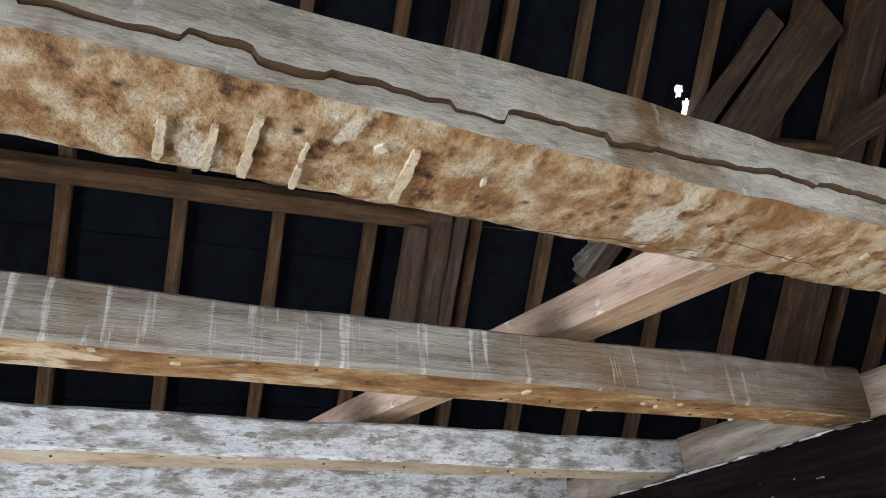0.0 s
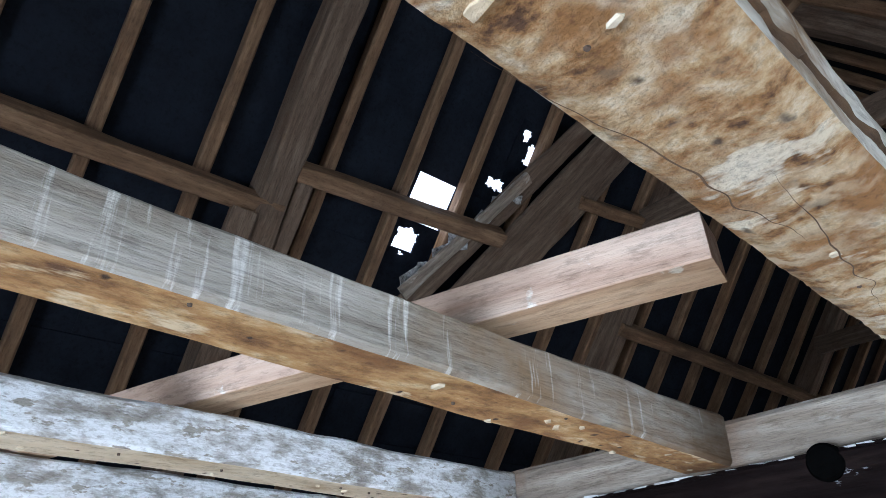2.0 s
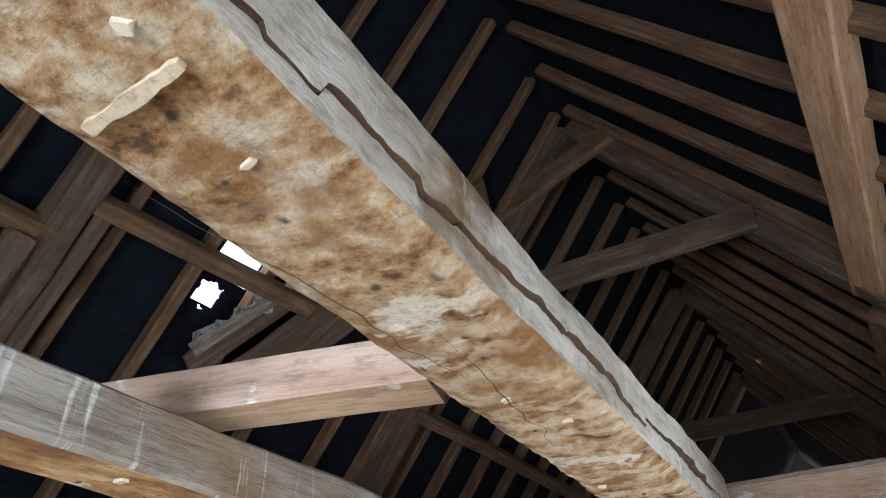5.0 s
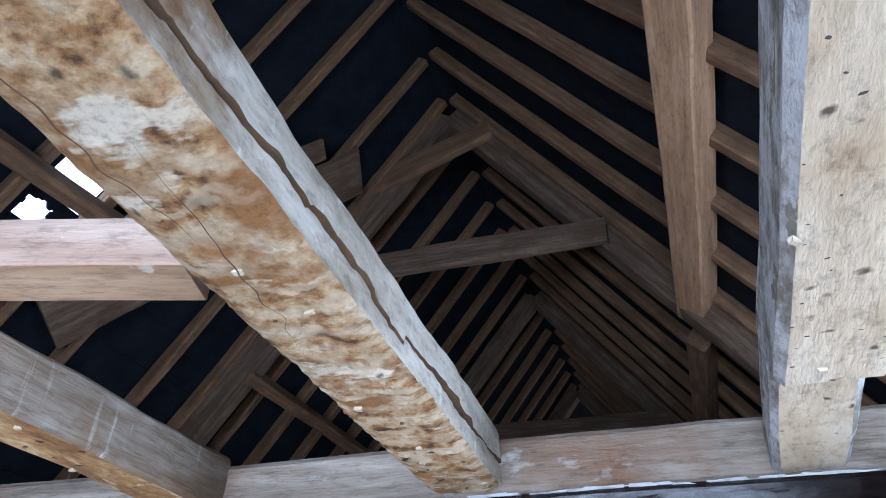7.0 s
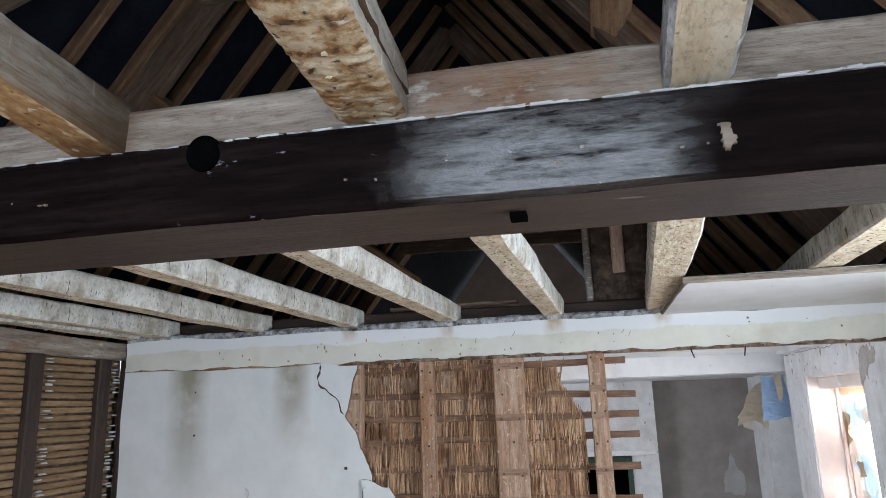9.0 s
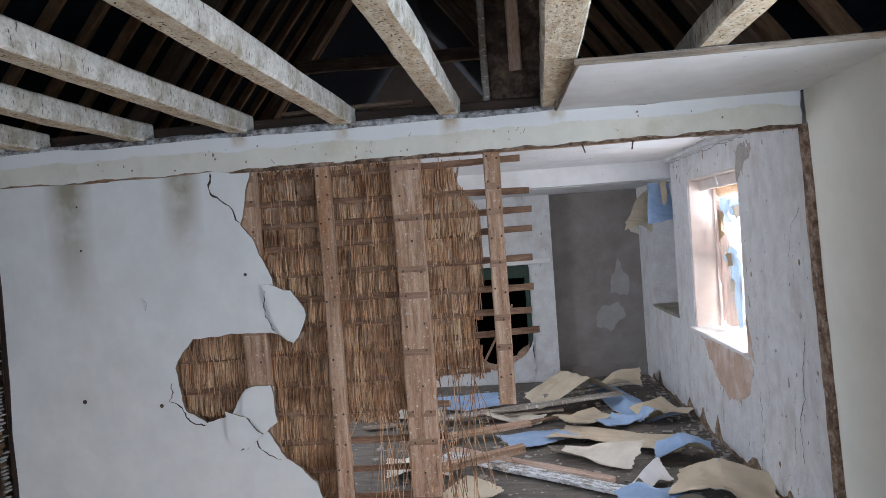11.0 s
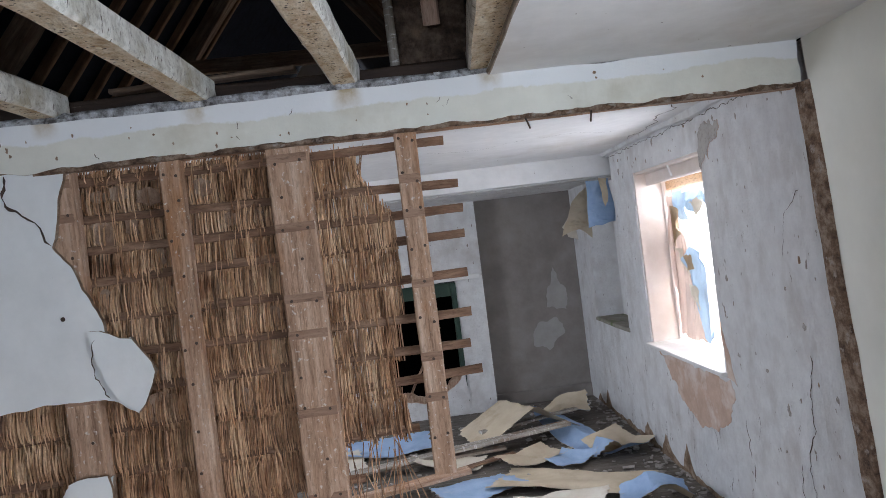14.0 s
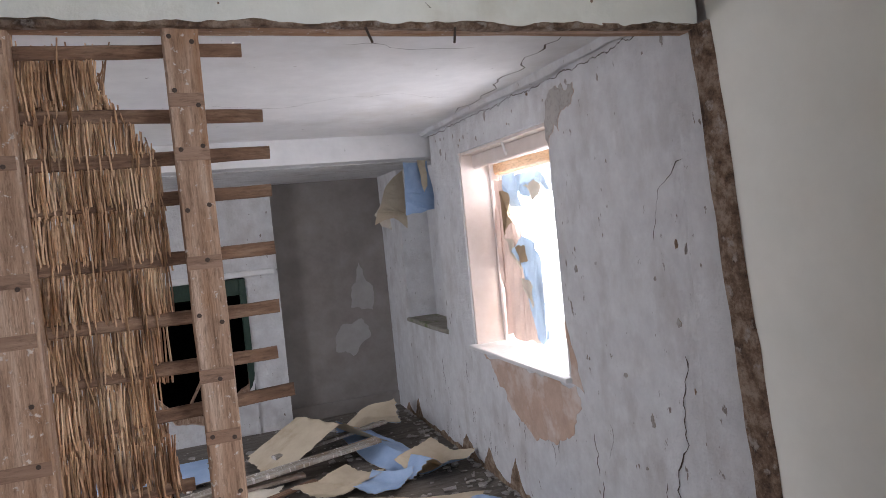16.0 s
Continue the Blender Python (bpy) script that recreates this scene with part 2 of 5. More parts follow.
M_BEAM_LOW = surface("worn_brown_oak", LONG, [(0.25, (0.020, 0.010, 0.006)), (0.5, (0.046, 0.025, 0.015)), (0.75, (0.085, 0.050, 0.033))],
                     stain=((0.030, 0.016, 0.010), 2.5, 0.5, 0.65), flecks=((0.20, 0.15, 0.12), 16.0, 0.68, 0.74, (0.5, 2, 2)), rough=0.65, bump=(0.7, 0.010))
M_ATTIC_DAUB = surface("dark_mottled_daub", (1, 1, 1), [(0.34, (0.035, 0.022, 0.015)), (0.5, (0.11, 0.072, 0.05)), (0.66, (0.24, 0.17, 0.12))], stain=((0.30, 0.20, 0.13), 7.0, 0.58, 0.70), bump=(1.0, 0.02), grain_scale=14.0)
M_PLASTER = surface("old_white_plaster", (1, 1, 1), [(0.3, (0.70, 0.71, 0.70)), (0.7, (0.80, 0.81, 0.80))], stain=((0.60, 0.58, 0.50), 1.7, 0.55, 0.80, (1, 1, 0.4)),
                    flecks=((0.36, 0.33, 0.30), 26.0, 0.74, 0.77), rough=0.9, bump=(0.35, 0.006), grain_scale=6.0, speckle=False)
M_PLASTER_WALL = surface("damp_streaked_plaster", (1, 1, 1), [(0.3, (0.70, 0.71, 0.70)), (0.7, (0.80, 0.81, 0.80))], stain=((0.62, 0.61, 0.56), 1.7, 0.58, 0.80, (1, 1, 0.4)),
                         flecks=((0.36, 0.33, 0.30), 26.0, 0.75, 0.78), rough=0.9, bump=(0.3, 0.006), grain_scale=6.0, speckle=False)
pt = M_PLASTER_WALL.node_tree
p_co = pt.nodes.new("ShaderNodeTexCoord").outputs["Object"]
p_xyz = pt.nodes.new("ShaderNodeSeparateXYZ")
pt.links.new(p_co, p_xyz.inputs[0])
p_b = pt.nodes["Principled BSDF"]
p_noise = mask_node(pt, noise_node(pt, p_co, 5.0), 0.15, 0.50)
for centre, width, foot in ((-2.07, 0.13, 1.25), (-1.50, 0.11, 1.50)):
    sub = pt.nodes.new("ShaderNodeMath")
    sub.operation, sub.inputs[1].default_value = "SUBTRACT", centre
    pt.links.new(p_xyz.outputs["X"], sub.inputs[0])
    ab = pt.nodes.new("ShaderNodeMath")
    ab.operation = "ABSOLUTE"
    pt.links.new(sub.outputs[0], ab.inputs[0])
    mul = pt.nodes.new("ShaderNodeMath")
    mul.operation = "MULTIPLY"
    pt.links.new(mask_node(pt, ab.outputs[0], width, width * 0.2), mul.inputs[0])
    pt.links.new(mask_node(pt, p_xyz.outputs["Z"], foot, 1.90), mul.inputs[1])
    mul2 = pt.nodes.new("ShaderNodeMath")
    mul2.operation = "MULTIPLY"
    pt.links.new(mul.outputs[0], mul2.inputs[0])
    pt.links.new(p_noise, mul2.inputs[1])
    pt.links.new(mix_node(pt, mul2.outputs[0], p_b.inputs["Base Color"].links[0].from_socket, (0.33, 0.30, 0.22)), p_b.inputs["Base Color"])
M_CREAM = surface("cream_painted_plaster", (1, 1, 1), [(0.3, (0.69, 0.68, 0.61)), (0.7, (0.76, 0.75, 0.68))], stain=((0.60, 0.575, 0.48), 1.2, 0.55, 0.85),
                  flecks=((0.35, 0.30, 0.24), 30.0, 0.76, 0.79), rough=0.75, bump=(0.2, 0.004), grain_scale=5.0, speckle=False)
M_HEAD = surface("cream_plaster_under_old_distemper", (1, 1, 1), [(0.3, (0.67, 0.66, 0.58)), (0.7, (0.76, 0.75, 0.67))], stain=((0.58, 0.55, 0.45), 4.0, 0.54, 0.75),
                 flecks=((0.35, 0.30, 0.24), 30.0, 0.72, 0.75), rough=0.8, bump=(0.5, 0.008), grain_scale=8.0, speckle=False)
ht = M_HEAD.node_tree
h_co = ht.nodes.new("ShaderNodeTexCoord").outputs["Object"]
h_xyz = ht.nodes.new("ShaderNodeSeparateXYZ")
ht.links.new(h_co, h_xyz.inputs[0])
h_b = ht.nodes["Principled BSDF"]
h_add = ht.nodes.new("ShaderNodeMath")
h_add.operation = "MULTIPLY_ADD"
ht.links.new(noise_node(ht, h_co, 3.0, 8.0, 0.7), h_add.inputs[0])
h_add.inputs[1].default_value = 0.10
ht.links.new(h_xyz.outputs["Z"], h_add.inputs[2])
ht.links.new(mix_node(ht, mask_node(ht, h_add.outputs[0], 2.095, 2.102), h_b.inputs["Base Color"].links[0].from_socket, (0.79, 0.80, 0.80)), h_b.inputs["Base Color"])
h_noise = mask_node(ht, noise_node(ht, h_co, 16.0), 0.30, 0.60)
for centre, width, foot in ((-1.19, 0.05, 2.05), (-0.685, 0.06, 2.03), (-0.175, 0.06, 2.0), (0.315, 0.05, 2.05)):
    sub = ht.nodes.new("ShaderNodeMath")
    sub.operation, sub.inputs[1].default_value = "SUBTRACT", centre
    ht.links.new(h_xyz.outputs["X"], sub.inputs[0])
    ab = ht.nodes.new("ShaderNodeMath")
    ab.operation = "ABSOLUTE"
    ht.links.new(sub.outputs[0], ab.inputs[0])
    mul = ht.nodes.new("ShaderNodeMath")
    mul.operation = "MULTIPLY"
    ht.links.new(mask_node(ht, ab.outputs[0], width, width * 0.3), mul.inputs[0])
    ht.links.new(mask_node(ht, h_xyz.outputs["Z"], foot, 2.11), mul.inputs[1])
    mul2 = ht.nodes.new("ShaderNodeMath")
    mul2.operation = "MULTIPLY"
    ht.links.new(mul.outputs[0], mul2.inputs[0])
    ht.links.new(h_noise, mul2.inputs[1])
    ht.links.new(mix_node(ht, mul2.outputs[0], h_b.inputs["Base Color"].links[0].from_socket, (0.45, 0.36, 0.22)), h_b.inputs["Base Color"])
M_EDGE = surface("broken_plaster_core", (1, 1, 1), [(0.3, (0.14, 0.085, 0.05)), (0.5, (0.30, 0.20, 0.13)), (0.7, (0.48, 0.38, 0.29))], bump=(1.0, 0.02), grain_scale=18.0)
M_DAUB = surface("clinging_brown_daub", (2, 1, 0.5), [(0.32, (0.20, 0.115, 0.07)), (0.5, (0.40, 0.27, 0.185)), (0.68, (0.58, 0.44, 0.33))], stain=((0.24, 0.14, 0.09), 6.0, 0.50, 0.66), bump=(1.0, 0.012), grain_scale=22.0)
M_SCAR = surface("torn_brown_daub_and_lath", (1, 1, 1), [(0.34, (0.08, 0.045, 0.027)), (0.48, (0.26, 0.16, 0.10)), (0.62, (0.46, 0.34, 0.25))], stain=((0.52, 0.43, 0.36), 18.0, 0.58, 0.66), bump=(1.0, 0.03), grain_scale=22.0)
M_LIME = surface("worn_limewash_wall", (1, 1, 1), [(0.3, (0.66, 0.65, 0.65)), (0.7, (0.80, 0.80, 0.80))], stain=((0.58, 0.555, 0.54), 5.0, 0.50, 0.72, (1, 1.4, 0.75)),
                 flecks=((0.27, 0.23, 0.20), 30.0, 0.665, 0.70, (1, 1, 0.5)), rough=0.92, bump=(1.0, 0.020), grain_scale=11.0, speckle=False)
M_CEIL = surface("white_distempered_ceiling", (1, 1, 1), [(0.3, (0.74, 0.74, 0.74)), (0.7, (0.84, 0.84, 0.84))], stain=((0.64, 0.62, 0.59), 2.2, 0.54, 0.80), flecks=((0.3, 0.28, 0.26), 30, 0.70, 0.73), rough=0.9, bump=(0.3, 0.006), speckle=False)
M_GREY = surface("bare_grey_plaster", (1, 1, 1), [(0.3, (0.225, 0.198, 0.182)), (0.7, (0.31, 0.28, 0.258))], stain=((0.19, 0.165, 0.15), 2.0, 0.50, 0.75), rough=0.95, bump=(0.4, 0.008), grain_scale=5.0, speckle=False)
M_EARTH = surface("tan_daub", (1, 1, 1), [(0.3, (0.48, 0.33, 0.25)), (0.7, (0.64, 0.47, 0.37))], stain=((0.70, 0.61, 0.55), 6.0, 0.52, 0.66), rough=0.95, bump=(0.6, 0.01), grain_scale=9.0, speckle=False)
M_FLOOR = surface("dusty_dark_floorboards", (0.5, 3, 1), [(0.3, (0.10, 0.085, 0.07)), (0.6, (0.20, 0.175, 0.15)), (0.8, (0.33, 0.30, 0.27))], flecks=((0.62, 0.60, 0.56), 20.0, 0.64, 0.70), rough=0.9, bump=(0.5, 0.01))
M_FLOOR_NEAR = surface("brown_floorboards", (3, 0.5, 1), [(0.3, (0.20, 0.13, 0.08)), (0.7, (0.38, 0.26, 0.17))], rough=0.75, bump=(0.4, 0.008))
M_REED = surface("dry_reed", (1, 1, 0.3), [(0.30, (0.32, 0.155, 0.075)), (0.5, (0.66, 0.405, 0.235)), (0.70, (0.88, 0.64, 0.42))], stain=((0.28, 0.13, 0.06), 4.0, 0.54, 0.68), rough=0.7, bump=(0.3, 0.004), grain_scale=14.0)
rt = M_REED.node_tree
isl = rt.nodes.new("ShaderNodeNewGeometry").outputs["Random Per Island"]
reed_b = rt.nodes["Principled BSDF"]
old_link = reed_b.inputs["Base Color"].links[0].from_socket
rt.links.new(mix_node(rt, 0.9, old_link, ramp_node(rt, isl, [(0.0, (0.16, 0.12, 0.10)), (0.35, (0.66, 0.60, 0.54)), (0.7, (1.0, 1.0, 1.0)), (1.0, (1.0, 1.0, 1.0))]), "MULTIPLY"), reed_b.inputs["Base Color"])
M_LATH = surface("rough_oak_lath", (0.4, 3, 3), [(0.28, (0.09, 0.048, 0.027)), (0.5, (0.235, 0.13, 0.078)), (0.72, (0.42, 0.27, 0.175))], vary=0.1, bump=(0.7, 0.01), grain_scale=14.0)
M_STUD = surface("pinkish_brown_stud", LONG, [(0.30, (0.26, 0.145, 0.088)), (0.5, (0.50, 0.320, 0.212)), (0.70, (0.66, 0.485, 0.365))], stain=((0.40, 0.20, 0.095), 3.0, 0.52, 0.66, (0.6, 2, 2)),
                 flecks=((0.70, 0.61, 0.53), 60.0, 0.615, 0.67), vary=0.05, bump=(0.8, 0.012))
M_LATHMARK = surface("shadow_of_a_lost_lath", LONG, [(0.30, (0.24, 0.135, 0.085)), (0.7, (0.42, 0.27, 0.185))], bump=(0.5, 0.008))
M_SIDE_FAR = surface("flaking_cream_distemper", (1.5, 1, 1), [(0.30, (0.30, 0.26, 0.20)), (0.44, (0.60, 0.57, 0.50)), (0.60, (0.80, 0.78, 0.72))], stain=((0.40, 0.34, 0.24), 5.0, 0.56, 0.70),
                     flecks=((0.13, 0.11, 0.085), 32.0, 0.61, 0.65, (2.2, 1, 0.6)), bump=(0.7, 0.006), grain_scale=12.0)
M_UNDER_FAR = surface("pale_nail_pocked_underside", (0.8, 1.4, 1.4), [(0.28, (0.40, 0.27, 0.15)), (0.46, (0.66, 0.53, 0.36)), (0.64, (0.82, 0.74, 0.60))], stain=((0.42, 0.25, 0.11), 7.0, 0.58, 0.68),
                      bump=(1.0, 0.010), grain_scale=16.0, spots=((0.07, 0.04, 0.022), 34.0, 0.19))
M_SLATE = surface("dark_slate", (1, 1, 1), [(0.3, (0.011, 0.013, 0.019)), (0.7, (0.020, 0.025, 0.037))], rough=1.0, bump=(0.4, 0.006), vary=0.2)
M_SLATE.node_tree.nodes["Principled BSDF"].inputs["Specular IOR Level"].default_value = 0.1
M_TAN = surface("tan_wallpaper_back", (1, 1, 1), [(0.3, (0.54, 0.44, 0.31)), (0.7, (0.66, 0.57, 0.43))], stain=((0.42, 0.31, 0.19), 4, 0.56, 0.8), rough=0.85, bump=(0.25, 0.004), speckle=False)
M_BLUE = surface("faded_blue_wallpaper", (1, 1, 1), [(0.3, (0.27, 0.40, 0.62)), (0.7, (0.40, 0.54, 0.74))], stain=((0.55, 0.60, 0.66), 5, 0.62, 0.8), rough=0.8, bump=(0.25, 0.004), speckle=False)
M_WHITE = surface("chipped_white_paint", (1, 1, 1), [(0.3, (0.70, 0.69, 0.67)), (0.7, (0.82, 0.81, 0.80))], flecks=((0.35, 0.27, 0.20), 18, 0.68, 0.72), rough=0.6, bump=(0.3, 0.006), speckle=False)
M_FRAME = surface("bare_pine_window_frame", LONG, [(0.3, (0.58, 0.36, 0.20)), (0.7, (0.74, 0.52, 0.33))], rough=0.7, bump=(0.3, 0.006))
M_MORTAR = surface("grey_lime_mortar", (1, 1, 1), [(0.36, (0.10, 0.09, 0.085)), (0.48, (0.36, 0.35, 0.35)), (0.62, (0.70, 0.71, 0.73))], rough=0.95, bump=(1.0, 0.016), grain_scale=26.0)
M_GREEN = surface("dark_green_paint", (1, 1, 1), [(0.3, (0.008, 0.028, 0.017)), (0.7, (0.018, 0.055, 0.032))], rough=0.5)
# near-black without gloss: painted darkness of holes and of the opening's depth
M_BLACK = surface("unlit_black", (1, 1, 1), [(0.3, (0.0015, 0.0015, 0.0015)), (0.7, (0.003, 0.003, 0.003))], rough=1.0)
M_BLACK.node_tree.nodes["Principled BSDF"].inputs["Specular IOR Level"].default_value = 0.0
M_IRON = surface("rusty_iron", (1, 1, 1), [(0.3, (0.03, 0.022, 0.018)), (0.7, (0.10, 0.06, 0.04))], rough=0.7, grain_scale=40)
# unseen ground; pale colour imitates the overexposed view out of the window
M_GROUND = surface("glare_pale_ground", (1, 1, 1), [(0.3, (0.26, 0.245, 0.22)), (0.7, (0.38, 0.365, 0.335))], stain=((0.22, 0.23, 0.17), 0.5, 0.55, 0.75), rough=0.95, grain_scale=14.0)


M_PINK = surface("pinkish_plaster_reveal", (1, 1, 1), [(0.3, (0.68, 0.59, 0.53)), (0.7, (0.79, 0.71, 0.66))], rough=0.85, bump=(0.3, 0.006), speckle=False)
M_FRAME_OLD = surface("orange_brown_lath", (0.4, 3, 3), [(0.25, (0.17, 0.095, 0.045)), (0.5, (0.34, 0.205, 0.10)), (0.75, (0.50, 0.335, 0.19))], vary=0.3, bump=(0.6, 0.01), grain_scale=14.0)
M_GREYPATCH = surface("grey_bare_plaster_patch", (1, 1, 1), [(0.3, (0.36, 0.33, 0.305)), (0.7, (0.46, 0.43, 0.40))], rough=0.95, bump=(0.5, 0.008))
M_GREYPATCH2 = surface("slightly_paler_plaster", (1, 1, 1), [(0.3, (0.33, 0.31, 0.295)), (0.7, (0.41, 0.385, 0.37))], rough=0.95, bump=(0.4, 0.008), speckle=False)
M_MOSS = surface("mossy_stone_sill", (1, 1, 1), [(0.3, (0.24, 0.22, 0.18)), (0.7, (0.40, 0.37, 0.31))], stain=((0.13, 0.17, 0.06), 9, 0.55, 0.7), bump=(0.6, 0.01))
M_CREAMPAPER = surface("cream_paper", (1, 1, 1), [(0.3, (0.58, 0.52, 0.43)), (0.7, (0.72, 0.67, 0.58))], stain=((0.45, 0.36, 0.25), 5, 0.6, 0.8), rough=0.85, bump=(0.25, 0.004), speckle=False)
M_TANWOOD = surface("tan_sawn_underside", LONG, [(0.28, (0.34, 0.20, 0.11)), (0.5, (0.52, 0.35, 0.22)), (0.72, (0.64, 0.48, 0.33))], flecks=((0.74, 0.68, 0.58), 20, 0.66, 0.72), bump=(0.5, 0.008))


def thin_paper(name, c):
    m, t, b = nodes_of(name)
    tc = t.nodes.new("ShaderNodeTexCoord").outputs["Object"]
    col = ramp_node(t, noise_node(t, tc, 9.0), [(0.3, tuple(0.8 * k for k in c)), (0.7, c)])
    tr = t.nodes.new("ShaderNodeBsdfTranslucent")
    mx = t.nodes.new("ShaderNodeMixShader")
    mx.inputs[0].default_value = 0.04
    t.links.new(col, b.inputs["Base Color"])
    t.links.new(col, tr.inputs["Color"])
    b.inputs["Roughness"].default_value = 0.8
    t.links.new(b.outputs[0], mx.inputs[1])
    t.links.new(tr.outputs[0], mx.inputs[2])
    t.links.new(mx.outputs[0], t.nodes["Material Output"].inputs["Surface"])
    return m


M_BLUE_THIN = thin_paper("thin_pale_blue_paper", (0.56, 0.73, 0.90))
M_CREAM_THIN = thin_paper("thin_cream_paper", (0.80, 0.72, 0.60))
M_TAN_THIN = thin_paper("thin_tan_paper", (0.52, 0.38, 0.24))
M_GLASS, gt, gb = nodes_of("dusty_glass")
gb.inputs["Base Color"].default_value = (1, 1, 1, 1)
gb.inputs["Transmission Weight"].default_value, gb.inputs["Roughness"].default_value, gb.inputs["IOR"].default_value = 1.0, 0.05, 1.45


# ---- builders ----
def mesh_ob(name, verts, faces, mats, parent=None, label="", at=None, mids=None):
    me = bpy.data.meshes.new(name)
    me.from_pydata([tuple(v) for v in verts], [], faces)
    for m in mats if isinstance(mats, (list, tuple)) else [mats]:
        me.materials.append(m)
    if mids is not None:
        me.polygons.foreach_set("material_index", mids)
    me.update()
    ob = new(name, me)
    if at is not None:
        ob.matrix_basis = at if isinstance(at, Matrix) else Matrix.Translation(at)
    if parent is not None:
        ob.parent = parent
    if label:
        ob["label"] = label
    return ob


BOX_FACES = [(0, 3, 2, 1), (4, 5, 6, 7), (0, 1, 5, 4), (1, 2, 6, 5), (2, 3, 7, 6), (3, 0, 4, 7)]


def box_verts(a, b):
    (x0, y0, z0), (x1, y1, z1) = a, b
    return [(x0, y0, z0), (x1, y0, z0), (x1, y1, z0), (x0, y1, z0), (x0, y0, z1), (x1, y0, z1), (x1, y1, z1), (x0, y1, z1)]


def boxes_ob(name, pairs, mats, parent=None, label=""):
    """One mesh of some boxes, each given by two corners in metres."""
    verts, faces = [], []
    for a, b in pairs:
        n = len(verts)
        verts += box_verts(a, b)
        faces += [tuple(n + i for i in f) for f in BOX_FACES]
    return mesh_ob(name, verts, faces, mats, parent, label)


def along(p0, p1, up=(0, 0, 1)):
    """Pose whose x runs from p0 to p1, at their middle."""
    p0, p1 = Vector(p0), Vector(p1)
    x = (p1 - p0).normalized()
    y = Vector(up).cross(x).normalized()
    z = x.cross(y)
    m = Matrix((x, y, z)).transposed().to_4x4()
    m.translation = (p0 + p1) / 2
    return m, (p1 - p0).length


def timber(name, p0, p1, w, h, mats, seed=0, amp=0.004, step=0.06, up=(0, 0, 1), wane=0.0, round_=0.008, parent=None, label="", bow=0.0, topcut=0.0, fall=0.0):
    """A hewn timber whose underside runs from p0 to p1: worn arrises, uneven faces; the second material is its underside."""
    m, length = along(p0, p1, up)
    n = max(2, int(length / step))
    r = min(round_, w * 0.3, h * 0.3)
    k = 4
    ring = []
    for i in range(k):
        ring.append((-w / 2 + r + (w - 2 * r) * i / (k - 1), 0))
    for i in range(k):
        ring.append((w / 2, r + (h - 2 * r) * i / (k - 1)))
    for i in range(k):
        ring.append((w / 2 - r - (w - 2 * r) * i / (k - 1), h))
    for i in range(k):
        ring.append((-w / 2, h - r - (h - 2 * r) * i / (k - 1)))
    c = len(ring)
    verts, faces, mids = [], [], []
    for i in range(n + 1):
        x = -length / 2 + length * i / n
        sag = bow * (1 - (2 * i / n - 1) ** 2)
        for y, z in ring:
            q = Vector((x * 2.2 + seed * 7.3, y * 9 + seed, z * 9))
            d = noise.noise_vector(q) * amp + noise.noise_vector(q * 4.0) * amp * 0.45
            yy, zz = y + d.y, z + d.z + sag
            if wane and z < r * 1.5:
                yy *= 1 - wane * max(0.0, noise.noise(Vector((x * 1.7 + seed, 3.1, 0))) + 0.2)
            if topcut and z > h * 0.6:
                zz += topcut * (noise.noise(Vector((x * 4.0 + seed * 3, 1.7, y))) + 0.5 * noise.noise(Vector((x * 13.0, seed, y * 5))))
            if fall and z > h * 0.3:
                zz -= fall * z / h * min(1.0, (length / 2 - x) / 0.6)
            verts.append((x + d.x * 0.5, yy, zz))
    for i in range(n):
        for j in range(c):
            a, b = i * c + j, i * c + (j + 1) % c
            faces.append((a, b, b + c, a + c))
            mids.append(1 if j < k - 1 else 0)
    faces.append(tuple(range(c - 1, -1, -1)))
    faces.append(tuple(n * c + j for j in range(c)))
    mids += [0, 0]
    mm = mats if isinstance(mats, (list, tuple)) else [mats, mats]
    ob = mesh_ob(name, verts, faces, mm, parent, label, m, mids)
    ob.data.polygons.foreach_set("use_smooth", [True] * (len(faces) - 2) + [False] * 2)
    ob.data.set_sharp_from_angle(angle=radians(30))
    return ob


def thing(name, at, label, category, group="", kind=""):
    ob = new(name)
    ob.location = at
    bpy.context.view_layer.update()
    return tagged(ob, label, category, group, kind)


def adopt(child, parent):
    """Makes child a part of parent and leaves it where it stands."""
    child.parent = parent
    child.matrix_parent_inverse = Matrix.Translation(parent.location).inverted()
    return child


# ---- structure ----
tagged(boxes_ob("ground", [((-400, -400, -0.5), (400, 400, -0.25))], M_GROUND), "unseen ground round the cottage, paled for the window's glare", "ground", kind="structure")
tagged(boxes_ob("floor", [((-3.6, 0.0, -0.2), (1.9, 9.0, 0.0))], M_FLOOR), "dusty dark boarded floor littered with plaster crumbs", "floor", kind="structure")
tagged(boxes_ob("floor_near", [((-3.6, -5.8, -0.2), (1.9, 0.0, 0.0))], M_FLOOR_NEAR), "worn brown boarded floor", "floor", kind="structure")

RX = 1.45   # outer wall, far room
NX = 1.40   # outer wall, near room
# outer wall with its window, far room
tagged(boxes_ob("wall_east_far", [((NX + 0.022, -0.30, 0), (1.95, 0.10, 2.2)), ((RX, 0.10, 0), (1.95, 0.98, 2.2)), ((RX, 2.06, 0), (1.95, 2.52, 2.2)), ((RX, 3.36, 0), (1.95, 4.4, 2.2)),
                                  ((RX, 0.98, 0), (1.95, 2.06, 0.73)), ((RX, 0.98, 1.86), (1.95, 2.06, 2.2)),
                                  ((RX, 2.52, 0), (1.95, 3.36, 0.76)), ((RX + 0.22, 2.52, 0.76), (1.95, 3.36, 2.2))], M_LIME), "flaking limewashed outer wall with damp stains", "wall", kind="structure")
